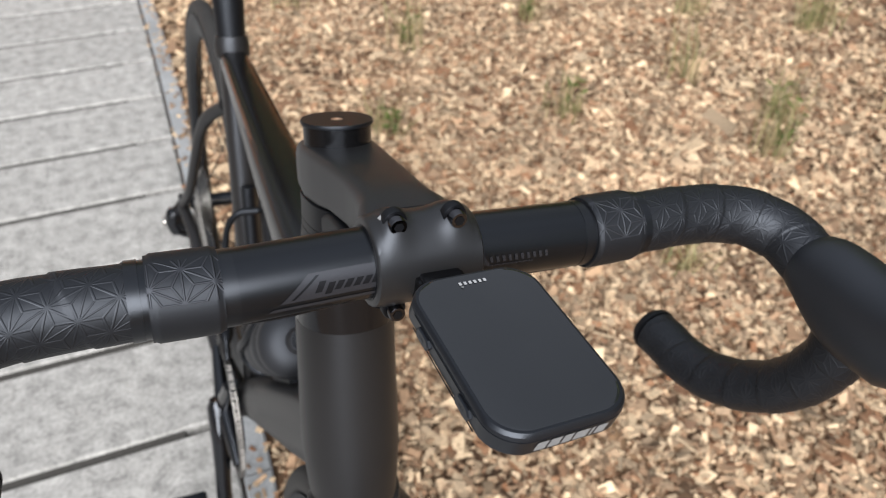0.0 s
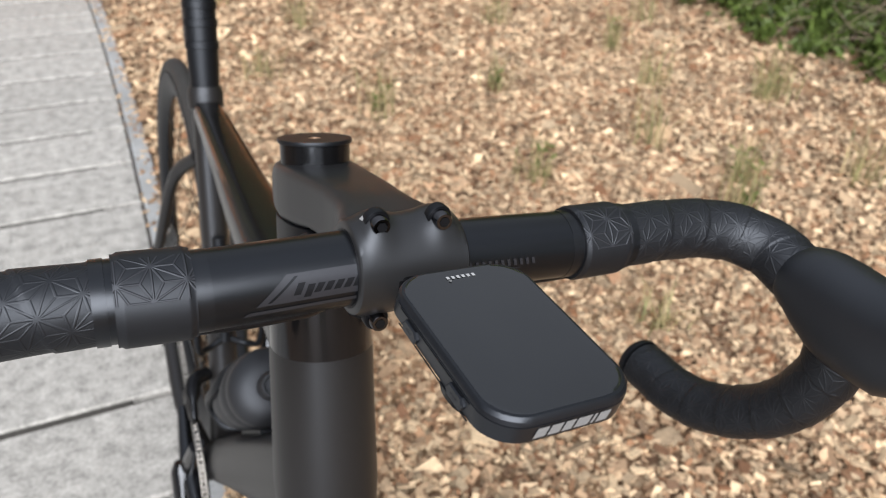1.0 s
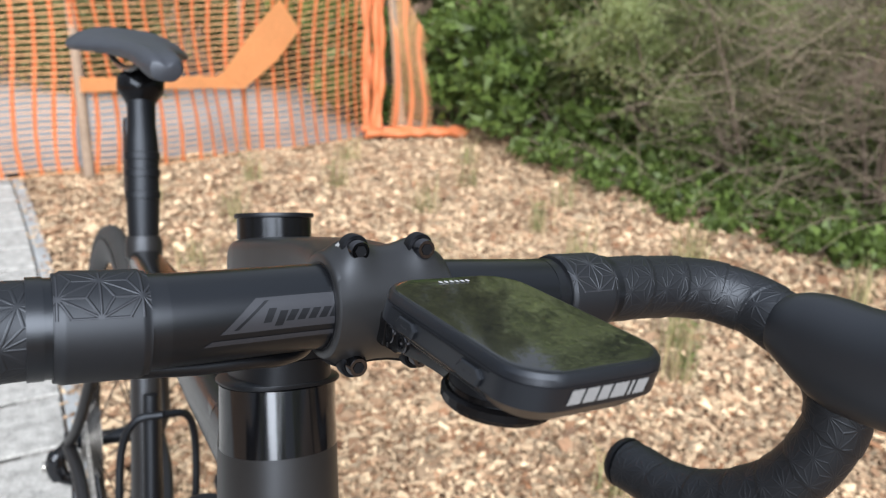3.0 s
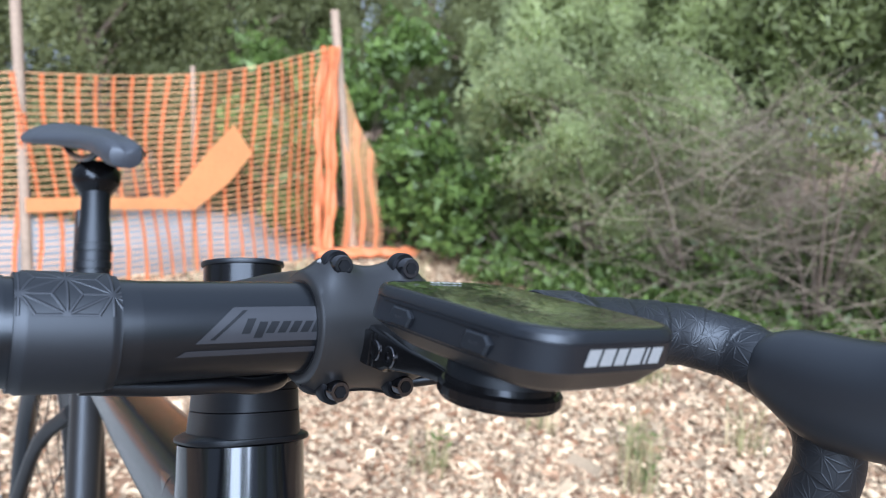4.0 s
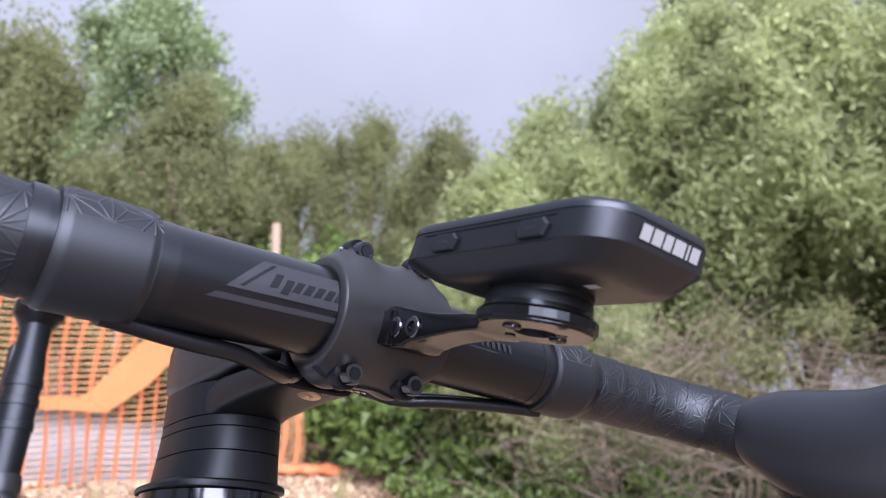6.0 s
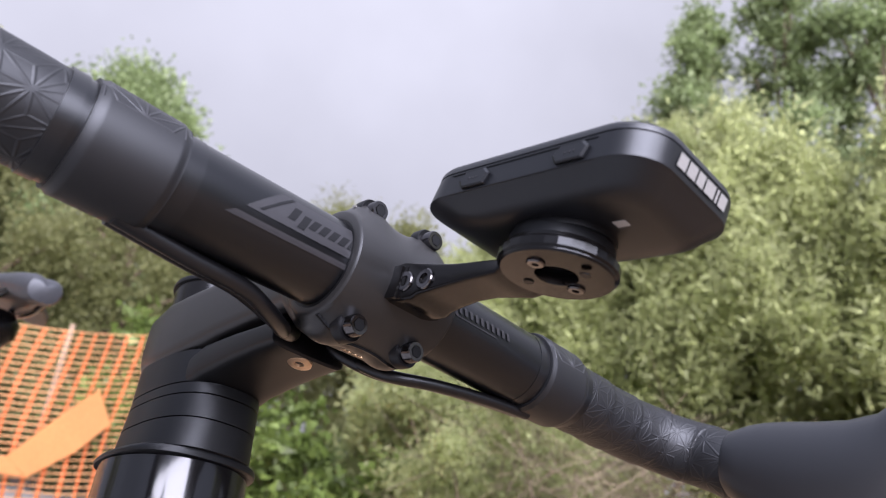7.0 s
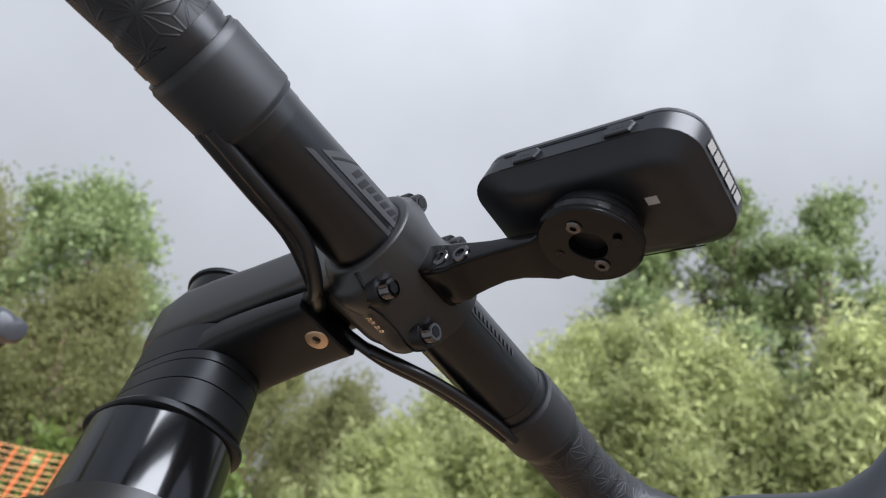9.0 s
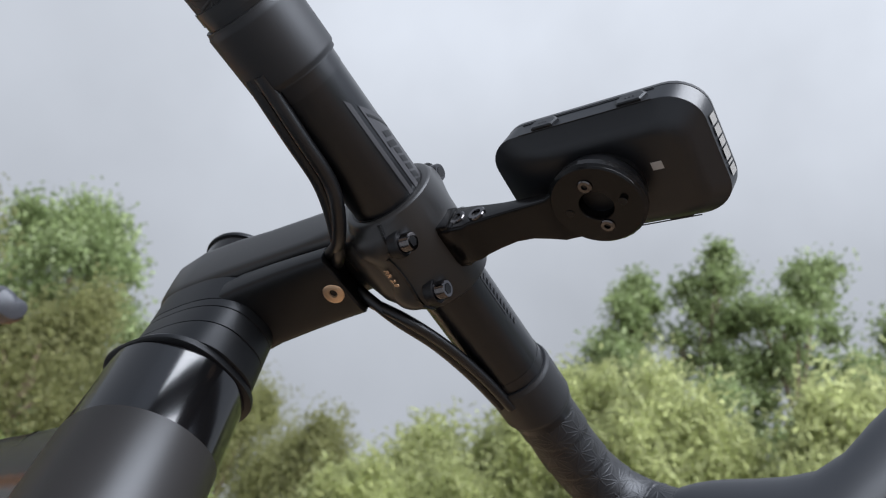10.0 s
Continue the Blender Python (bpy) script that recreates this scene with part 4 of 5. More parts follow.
sbp = Vector((-0.0036, 0.0313, -0.0322))
part("cover_screw", lathe(((0.0050, -0.002), (0.0050, 0.0006), (0.0044, 0.0010), (0.0020, 0.0010), (0.0017, -0.0006), (0.0003, -0.0006)), sbp, -UP + XX * -0.18, 28), M_BRASS, bicycle, "bronze-coloured cover screw")

# faceplate round the bar, swelling to ears at four socket bolts in pockets
BOLTS = ((-0.0176, -0.0116, 0.0220), (0.0096, -0.0135, 0.0227), (-0.0165, -0.0188, -0.0223), (0.0113, -0.0182, -0.0219))
BOLT_AXIS = Vector((0, -0.99, 0.13)).normalized()


def ridge(x, low):
    """How near a place along the bar is to a bolt: 1 on its axis."""
    return max(math.exp(-((x + BX - o[0]) / 0.0062) ** 2) for o in BOLTS if (o[2] < 0) == low)


def face_ring(x, r):
    end = max(0.0, min(1.0, (0.0249 - abs(x)) / 0.0065))
    end = end * end * (3 - 2 * end)
    ring = []
    for i in range(80):
        a = 2 * math.pi * i / 80
        d = math.degrees(a) if i <= 40 else math.degrees(a) - 360
        rr = r + end * ((0.0030 + 0.0034 * ridge(x, False)) * math.exp(-((d - 84) / (27 if d < 84 else 34)) ** 2)
                        + (0.0040 + 0.0022 * ridge(x, True)) * math.exp(-((d + 96) / (32 if d > -96 else 58)) ** 2))
        ring.append((BX + x, BY - rr * math.cos(a), BZ + rr * math.sin(a)))
    return ring


xs_f = [(-0.0249, 0.0170), (-0.0249, 0.0196), (-0.0245, 0.0201)] + [(-0.024 + 0.0015 * k, 0.0206) for k in range(33)] + [(0.0245, 0.0201), (0.0249, 0.0196), (0.0249, 0.0170)]
faceplate = part("faceplate", loft([face_ring(x, r) for x, r in xs_f]), M_STEM, bicycle, "matte black four-bolt faceplate")
for o in BOLTS:
    low = o[2] < 0
    bolt = part("bolt", lathe(((0.0039, -0.010), (0.0039, -0.0006), (0.0035, 0.0), (0.0023, 0.0), (0.0023, -0.0001)), o, BOLT_AXIS, 28), M_BOLT, faceplate, "black steel socket bolt")
    part("socket", lathe(((0.0024, 0.0001), (0.0022, 0.0001), (0.0021, -0.0022), (0.0003, -0.0022)), Vector(o) + BOLT_AXIS * 0.00005, BOLT_AXIS, 6), M_PRINT_SHADE, bolt, "hexagonal socket", 10)
    # a black ring gives the pocket its shade
    part("pocket", lathe(((0.0056, -0.009), (0.0056, -0.0052), (0.0052, -0.0046), (0.0040, -0.0050)), o, BOLT_AXIS, 28), M_PRINT_SHADE, faceplate, "black ring for the shade in the bolt pocket")
# black rings stand for the shade between bar and faceplate
for s in (-1, 1):
    part("gap_ring", lathe(((0.0164, 0.0), (0.0173, 0.0), (0.0173, 0.0012), (0.0164, 0.0012)), (BX + s * 0.0249 - (0.0002 if s < 0 else 0.001), BY, BZ - 0.0004), (1, 0, 0), 48, False), M_PRINT_SHADE, faceplate)
bm = bmesh.new()
for x0, x1, ang, r in ((-0.0240, -0.0130, -70, 0.0236), (-0.0130, -0.0100, -76, 0.0236), (-0.0100, 0.0240, -81, 0.0236)):
    n_s = 10
    for k in range(n_s):
        xa, xb = x0 + (x1 - x0) * k / n_s, x0 + (x1 - x0) * (k + 1) / n_s
        pts = []
        for x in (xa, xb):
            ring = face_ring(x, 0.0206)
            pts.append(Vector(ring[int(round((ang + 360) / 4.5)) % 80]))
        c = (pts[0] + pts[1]) / 2
        dv = pts[1] - pts[0]
        box(bm, c, (dv.length / 2, 0.0007, 0.0006), 0.0, Matrix.Rotation(-math.atan2(dv.z, dv.x), 4, "Y"))
part("seam", bm, M_PRINT_SHADE, faceplate, "dark joint between faceplate and stem")
bm = bmesh.new()
box(bm, (BX - 0.0195, -0.0030, 0.0224), (0.0016, 0.0008, 0.0003), 0, Euler((0, -0.5, 0.4)).to_matrix().to_4x4())
part("scale_mark", bm, M_WHITE, faceplate)


def words(text, size, matrix, mat, parent, label):
    """Small raised lettering."""
    cu = bpy.data.curves.new("text", "FONT")
    cu.body, cu.size, cu.extrude = text, size, 0.0002
    tmp = bpy.data.objects.new("text", cu)
    me = bpy.data.meshes.new_from_object(tmp)
    bpy.data.objects.remove(tmp)
    bpy.data.curves.remove(cu)
    me.transform(matrix)
    return part_mesh("lettering", me, mat, parent, label, 0)


ta = radians(-95)
words("RR 2.0", 0.0036, pose(BX - 0.0050, BY - 0.0256 * math.cos(ta), BZ + 0.0256 * math.sin(ta), 180 + 5, 0, 0), M_BRASS, faceplate, "bronze printed lettering")

# hoses: from under the stem out below the bar, and into the tape
for s in (-1, 1):
    for k in range(2):
        dy, dz = -0.0062 * k, -0.0006 * k - (0.0014 if s > 0 else 0.0)
        pts = [(BX + s * (0.007 + 0.004 * k), 0.036, -0.018), (BX + s * (0.010 + 0.005 * k), 0.0270, -0.0235), (BX + s * (0.019 + 0.004 * k), 0.0165 + 0.6 * dy, -0.0265 + dz), (BX + s * (0.034 + 0.003 * k), 0.0085 + dy, -0.0250 + dz),
               (BX + s * 0.050, 0.0042 + dy, -0.0226 + dz), (BX + s * 0.070, 0.0026 + dy, -0.0220 + dz), (BX + s * 0.096, 0.0018 + dy, -0.0200 + dz)]
        if s > 0:
            pts = [pts[0], pts[1], (BX + 0.024, 0.0150 + dy, -0.0262 + dz), (BX + 0.045, 0.0075 + dy, -0.0236 + dz), (BX + 0.070, 0.0035 + dy, -0.0212 + dz), (BX + 0.096, 0.0018 + dy, -0.0196 + dz)]
        part("hose", sweep(spline(pts, 30), 0.0030 if s < 0 else 0.0026, 14), M_HOSE, bicycle, "gloss black brake hose")

# steerer column: stacked spacers, headset lid
def column_ring(u, w, af, ar, shift=0.0):
    return [st(px, pa, u) for px, pa in sup(0, shift, w, af, 2.7, 48, ar)]


def spacer(u0, u1, w0, w1, f0, f1):
    part("spacer", loft([column_ring(u0 - 0.0001, w0 - 0.0004, f0 - 0.0004, 0.0255), column_ring(u0 - 0.0003, w0, f0, 0.0259), column_ring(u1 + 0.0003, w1, f1, 0.0266), column_ring(u1 + 0.0001, w1 - 0.0004, f1 - 0.0004, 0.0262)]), M_COVER, bicycle, "matte black headset spacer")


part("steerer_core", loft([column_ring(-0.043, 0.0200, 0.034, 0.024), column_ring(-0.088, 0.0225, 0.031, 0.0245)]), M_PRINT_SHADE, bicycle)
spacer(-0.0440, -0.0590, 0.0222, 0.0223, 0.0375, 0.0375)
spacer(-0.0590, -0.0640, 0.0223, 0.0226, 0.0375, 0.0372)
spacer(-0.0640, -0.0740, 0.0227, 0.0236, 0.0370, 0.0358)
spacer(-0.0740, -0.0860, 0.0237, 0.0252, 0.0356, 0.0338)
part("headset_lid", loft([column_ring(-0.0845, 0.0262, 0.0310, 0.028), column_ring(-0.0862, 0.0302, 0.0318, 0.0305), column_ring(-0.0874, 0.0309, 0.0316, 0.0312), column_ring(-0.0886, 0.0306, 0.0314, 0.0310), column_ring(-0.0892, 0.029, 0.030, 0.030)]), M_COVER, bicycle, "matte black headset lid")

# frame: gloss collar, head tube, top tube, down tube, seat tube, stays
def head_ring(u, w, af, ar):
    return [st(px, pa, u) for px, pa in sup(0, 0, w, af, 2.1, 48, ar)]


part("head_collar", loft([head_ring(-0.0892, 0.0292, 0.0298, 0.0300), head_ring(-0.0896, 0.0303, 0.0309, 0.0306), head_ring(-0.105, 0.0303, 0.0311, 0.0335), head_ring(-0.1235, 0.0306, 0.0315, 0.041)]), M_GLOSS, bicycle, "gloss black collar at the head tube's top")
part("head_tube", loft([head_ring(-0.1235, 0.03065, 0.03155, 0.0412), head_ring(-0.150, 0.0310, 0.0320, 0.046), head_ring(-0.18, 0.0316, 0.0328, 0.046), head_ring(-0.22, 0.0325, 0.0338, 0.046), head_ring(-0.255, 0.0300, 0.0348, 0.042), head_ring(-0.262, 0.029, 0.033, 0.036)]), M_FRAME, bicycle, "matte black head tube")


def tube(name, p, q, sizes, n, mat, label, bend=None):
    """A frame tube lofted between two points: half widths across and half heights along it."""
    p, q = Vector(p), Vector(q)
    d = (q - p).normalized()
    side = Vector((1, 0, 0))
    upv = d.cross(side).normalized()
    if upv.z < 0:
        upv = -upv
    rings = []
    for i, (w, h) in enumerate(sizes):
        c = p.lerp(q, i / (len(sizes) - 1))
        if bend:
            c = c + upv * (bend * math.sin(math.pi * i / (len(sizes) - 1)))
        rings.append([c + side * a + upv * b for a, b in sup(0, 0, w, h, n, 32)])
    return part(name, loft(rings), mat, bicycle, label)


SEAT = Vector((0.016, 0.628, -0.178))
BB = Vector((0.010, 0.478, -0.650))
AXLE = Vector((0.024, 0.880, -0.575))
tube("top_tube", (-0.004, 0.112, -0.135), SEAT + Vector((0, -0.012, -0.014)), [(0.0255, 0.022), (0.0255, 0.021), (0.024, 0.0185), (0.021, 0.016), (0.0185, 0.0145), (0.0165, 0.014)], 3.2, M_SATIN, "tapering satin black top tube")
TT0, TT1 = Vector((-0.004, 0.112, -0.135)), SEAT + Vector((0, -0.012, -0.014))
for s in (-1, 1):
    bm = bmesh.new()
    tp = []
    for i in range(11):
        f = 0.06 + 0.86 * i / 10
        c = TT0.lerp(TT1, f)
        w, h = 0.0258 - 0.0090 * f, 0.0218 - 0.0078 * f
        tp.append([bm.verts.new(c + Vector((s * (w * kx + 0.0004), 0, h * kz + 0.0004))) for kx, kz in ((0.78, 0.83), (0.90, 0.69), (0.955, 0.54), (0.99, 0.30))])
    for a, b in zip(tp, tp[1:]):
        for k in range(3):
            bm.faces.new((a[k], a[k + 1], b[k + 1], b[k]))
    part("stripe", bm, M_GLOSS, bicycle, "gloss black stripe along the top tube's edge")
DT0 = st(0, 0, -0.228)
tube("down_tube", DT0 + Vector((0, 0.012, 0)), BB + Vector((0, -0.015, 0.02)), [(0.029, 0.028), (0.0305, 0.030), (0.031, 0.030), (0.032, 0.030), (0.034, 0.030)], 3.0, M_FRAME, "thick matte down tube")
tube("seat_tube", SEAT, BB, [(0.0165, 0.0165), (0.0165, 0.020), (0.0165, 0.024), (0.018, 0.026), (0.024, 0.026)], 2.4, M_FRAME, "matte seat tube")
part("bottom_bracket", lathe(((0.020, -0.043), (0.022, -0.041), (0.022, 0.041), (0.020, 0.043)), BB, (1, 0, 0), 32), M_FRAME, bicycle)
part("seat_clamp", lathe(((0.0165, -0.016), (0.0205, -0.012), (0.0208, 0.004), (0.0185, 0.012), (0.0150, 0.013)), SEAT, (0, 0.284, 0.959), 32), M_FRAME, bicycle, "flared seat clamp")
for s in (-1, 1):
    part("seat_stay", sweep(spline([SEAT + Vector((s * 0.010, 0.012, -0.085)), SEAT + Vector((s * 0.034, 0.075, -0.150)), AXLE + Vector((s * 0.058, -0.083, 0.085)), AXLE + Vector((s * 0.066, -0.011, 0.005))], 24), [0.009] * 8 + [0.0078] * 17, 14), M_FRAME, bicycle, "slim seat stay")
    part("chain_stay", sweep(spline([BB + Vector((s * 0.030, 0.015, 0.002)), BB + Vector((s * 0.044, 0.12, 0.008)), AXLE + Vector((s * 0.058, -0.113, -0.015)), AXLE + Vector((s * 0.066, -0.005, -0.003))], 24), [0.015] * 6 + [0.012] * 8 + [0.0095] * 11, 14), M_FRAME, bicycle, "chain stay")
    part("dropout", lathe(((0.016, -0.004), (0.018, 0.0), (0.016, 0.004)), AXLE + Vector((s * 0.068, 0, 0)), (1, 0, 0), 20), M_FRAME, bicycle)

# seatpost, rear lamp bracket and saddle
SP = Vector((0, 0.270, 0.963)).normalized()
part("seatpost", sweep([SEAT - SP * 0.05, SEAT + SP * 0.05, SEAT + SP * 0.112, SEAT + SP * 0.124, SEAT + SP * 0.140, SEAT + SP * 0.192], [0.0150, 0.0182, 0.0182, 0.0175, 0.0155, 0.0155], 28), M_COVER, bicycle, "matte black seatpost")
for k in (0.014, 0.024):
    part("seatpost_ring", lathe(((0.0146, -0.003), (0.0160, -0.002), (0.0160, 0.002), (0.0146, 0.003)), SEAT + SP * k, SP, 28), M_COVER, bicycle)
for k in (0.060, 0.085, 0.105):
    part("strap", lathe(((0.0170, -0.005), (0.0196, -0.004), (0.0196, 0.004), (0.0170, 0.005)), SEAT + SP * k, SP, 28), M_COVER, bicycle, "black rubber strap")
bm = bmesh.new()
box(bm, SEAT + SP * 0.10 + Vector((-0.004, 0.026, 0)), (0.012, 0.010, 0.045), 0.004, Euler((radians(-16), 0, 0)).to_matrix().to_4x4())
part("rear_lamp", bm, M_COVER, bicycle, "slim black rear lamp strapped to the post")
SC = SEAT + SP * 0.198
part("saddle_clamp", lathe(((0.011, -0.042), (0.019, -0.028), (0.026, -0.018), (0.026, -0.004), (0.018, 0.006), (0.010, 0.008)), SC, (0, 0.1, 1), 24), M_ANOD, bicycle, "black saddle clamp")
for s in (-1, 1):
    rail = [SC + Vector((s * 0.012, -0.115, 0.030)), SC + Vector((s * 0.020, -0.06, 0.012)), SC + Vector((s * 0.022, 0.03, 0.010)), SC + Vector((s * 0.026, 0.07, 0.020)), SC + Vector((s * 0.034, 0.105, 0.034))]
    part("saddle_rail", sweep(spline(rail, 24), 0.0037, 10), M_ANOD, bicycle, "black saddle rail")
rings = []
for y, hw, zt, th in ((-0.150, 0.006, 0.030, 0.012), (-0.146, 0.015, 0.036, 0.026), (-0.130, 0.020, 0.041, 0.032), (-0.09, 0.023, 0.044, 0.030), (-0.04, 0.028, 0.045, 0.027), (0.005, 0.042, 0.045, 0.026), (0.05, 0.062, 0.048, 0.027), (0.085, 0.071, 0.051, 0.030), (0.110, 0.070, 0.052, 0.030), (0.122, 0.058, 0.048, 0.022), (0.126, 0.036, 0.043, 0.010)):
    ring = []
    for i in range(28):
        a = 2 * math.pi * i / 28
        px = hw * math.copysign(abs(math.cos(a)) ** 0.8, math.cos(a))
        droop = 0.016 * (abs(px) / 0.07) ** 2
        ring.append(SC + Vector((px, y, zt - th / 2 + th / 2 * math.sin(a) - droop - 0.006 * (1 - abs(px) / (hw + 1e-6)) * (math.sin(a) > 0))))
    rings.append(ring)
part("saddle", loft(rings), M_SADDLE, bicycle, "black saddle with drooping wings")


def wheel(centre):
    w = new("wheel")
    w.parent = bicycle
    rows_w = []
    for i in range(20):
        a = 2 * math.pi * i / 20
        rows_w.append((0.323 + 0.0145 * math.cos(a), 0.0140 * math.sin(a)))
    bmw = bmesh.new()
    K = 96
    vs = [[bmw.verts.new(centre + Vector((h, r * math.cos(2 * math.pi * j / K), r * math.sin(2 * math.pi * j / K)))) for r, h in rows_w] for j in range(K)]
    for j in range(K):
        for i in range(20):
            bmw.faces.new((vs[j][i], vs[j][(i + 1) % 20], vs[(j + 1) % K][(i + 1) % 20], vs[(j + 1) % K][i]))
    part("tyre", bmw, M_TYRE, w, "black road tyre")
    rim = [(0.312, -0.011), (0.314, -0.0135), (0.304, -0.0135), (0.284, -0.008), (0.276, 0.0), (0.284, 0.008), (0.304, 0.0135), (0.314, 0.0135), (0.312, 0.011)]
    bmw = bmesh.new()
    vs = [[bmw.verts.new(centre + Vector((h, r * math.cos(2 * math.pi * j / K), r * math.sin(2 * math.pi * j / K)))) for r, h in rim] for j in range(K)]
    for j in range(K):
        for i in range(len(rim)):
            bmw.faces.new((vs[j][i], vs[j][(i + 1) % len(rim)], vs[(j + 1) % K][(i + 1) % len(rim)], vs[(j + 1) % K][i]))
    part("rim", bmw, M_COVER, w, "black wheel rim")
    part("hub", lathe(((0.010, -0.055), (0.022, -0.036), (0.022, -0.032), (0.012, -0.025), (0.012, 0.025), (0.022, 0.030), (0.022, 0.034), (0.010, 0.055)), centre, (1, 0, 0), 24), M_COVER, w)
    for i in range(24):
        a = 2 * math.pi * i / 24
        b = a + (0.5 if i % 4 < 2 else -0.5)
        s = 1 if i % 2 else -1
        part("spoke", sweep([centre + Vector((s * 0.033, 0.021 * math.cos(a), 0.021 * math.sin(a))), centre + Vector((0, 0.279 * math.cos(b * 0.15 + a * 0.85 + 0.0), 0.279 * math.sin(b * 0.15 + a * 0.85)))], 0.0010, 6), M_ANOD, w)
    return w


rear = wheel(AXLE)
part("brake_disc", lathe(((0.050, -0.001), (0.070, -0.001), (0.070, 0.001), (0.050, 0.001)), AXLE + Vector((0.045, 0, 0)), (1, 0, 0), 48, False), M_CHAIN, rear)
for i in range(7):
    r = 0.060 - 0.0055 * i
    part("sprocket", lathe(((r - 0.012, -0.0009), (r, -0.0009), (r, 0.0009), (r - 0.012, 0.0009)), AXLE + Vector((-0.026 - 0.0037 * i, 0, 0)), (1, 0, 0), 36), M_CHAIN, rear)

# drivetrain on the side of the paving
CX = -0.046
for r, x in ((0.103, CX), (0.074, CX + 0.008)):
    teeth = 50 if r > 0.09 else 36
    bm = bmesh.new()
    outer, inner = [], []
    for i in range(teeth * 2):
        a = math.pi * i / teeth
        rr = r if i % 2 else r - 0.004
        outer.append((rr * math.cos(a), rr * math.sin(a)))
        inner.append(((r - 0.016) * math.cos(a), (r - 0.016) * math.sin(a)))
    loft([[BB + Vector((x + dx, p, q)) for p, q in ring] for ring, dx in ((inner, -0.0012), (outer, -0.0012), (outer, 0.0012), (inner, 0.0012), (inner, -0.0012))], False, bm)
    part("chainring", bm, M_ANOD, bicycle, "black toothed chainring")
crank_dir = Vector((0, -0.42, -0.907)).normalized()
for s in (-1, 1):
    d = crank_dir * (1 if s < 0 else -1)
    a = BB + Vector((s * 0.060, 0, 0))
    part("crank_arm", sweep([a - d * 0.012, a, a + d * 0.06 + Vector((s * 0.004, 0, 0)), a + d * 0.12 + Vector((s * 0.008, 0, 0)), a + d * 0.1725 + Vector((s * 0.010, 0, 0)), a + d * 0.182 + Vector((s * 0.010, 0, 0))], [0.012, 0.017, 0.013, 0.011, 0.0115, 0.006], 16), M_GLOSS, bicycle, "gloss black crank arm")
    pc = a + d * 0.1725 + Vector((s * 0.05, 0, 0))
    bm = bmesh.new()
    box(bm, pc + Vector((s * 0.012, 0, 0)), (0.030, 0.040, 0.009), 0.006, Euler((0.3, 0, 0)).to_matrix().to_4x4())
    part("pedal", bm, M_COVER, bicycle, "black clipless pedal")
for i in range(4):
    a = radians(25 + 90 * i)
    part("spider_arm", sweep([BB + Vector((-0.052, 0, 0)), BB + Vector((CX - 0.002, 0.088 * math.cos(a), 0.088 * math.sin(a)))], [0.014, 0.008], 12), M_GLOSS, bicycle)

# chain links round the chainring, the sprockets and the jockey wheels
J1, J2 = AXLE + Vector((CX, 0.012, -0.075)), AXLE + Vector((CX, -0.030, -0.140))
loop = []
for i in range(20):
    a = radians(95 + 190 * i / 19)
    loop.append(BB + Vector((CX, 0.101 * math.cos(a), 0.101 * math.sin(a))))
tail = [J2 + Vector((0, -0.008, -0.020)), J2 + Vector((0, 0.020, -0.004)), J1 + Vector((0, -0.020, 0.010)), J1 + Vector((0, 0.004, 0.018)), AXLE + Vector((CX, 0.042, -0.012)), AXLE + Vector((CX, 0.030, 0.034)), AXLE + Vector((CX, 0.0, 0.046))]
cl = loop + tail + [loop[0]]
chain_pts = []
for a, b in zip(cl, cl[1:]):
    n = max(1, int((b - a).length / 0.004))
    chain_pts += [a.lerp(b, k / n) for k in range(n)]
chain = new("chain")
chain.parent = bicycle
link_me = None
last, step = chain_pts[0], 0.0127
links = []
for p, q in zip(chain_pts, chain_pts[1:]):
    if (q - last).length >= step:
        links.append((last, q))
        last = q
for i, (a, b) in enumerate(links):
    if link_me is None:
        bm = bmesh.new()
        for sx in (-1, 1):
            box(bm, (sx * 0.0029, 0, 0), (0.0006, 0.0072, 0.0040), 0.0005)
        for sy in (-1, 1):
            bmesh.ops.create_cone(bm, cap_ends=True, segments=10, radius1=0.0034, radius2=0.0034, depth=0.0062, matrix=Matrix.Translation((0, sy * 0.0038, 0)) @ Matrix.Rotation(radians(90), 4, "Y"))
        ob = part("chain_link", bm, M_CHAIN, chain, smooth=40)
        link_me = ob.data
    else:
        ob = new("chain_link", link_me)
        ob.parent = chain
    d = (b - a).normalized()
    yv = d
    xv = Vector((1, 0, 0))
    zv = xv.cross(yv)
    ob.matrix_basis = Matrix(((xv.x, yv.x, zv.x, (a.x + b.x) / 2), (xv.y, yv.y, zv.y, (a.y + b.y) / 2), (xv.z, yv.z, zv.z, (a.z + b.z) / 2), (0, 0, 0, 1)))
for c in (J1, J2):
    part("jockey_wheel", lathe(((0.006, -0.004), (0.019, -0.003), (0.020, 0.0), (0.019, 0.003), (0.006, 0.004)), c, (1, 0, 0), 24), M_COVER, bicycle)
part("derailleur_cage", sweep(spline([J1 + Vector((-0.009, 0.0, 0.01)), J1 + Vector((-0.010, -0.012, -0.02)), J2 + Vector((-0.009, 0.0, 0.0)), J2 + Vector((-0.009, -0.006, -0.018))], 16), 0.006, 10), M_ANOD, bicycle)
part("rear_derailleur", sweep(spline([AXLE + Vector((-0.066, 0.01, -0.01)), AXLE + Vector((-0.082, 0.018, -0.038)), AXLE + Vector((-0.078, 0.012, -0.062)), J1 + Vector((-0.012, 0, 0))], 16), [0.010] * 4 + [0.015] * 8 + [0.011] * 5, 14), M_GLOSS, bicycle, "black rear derailleur")
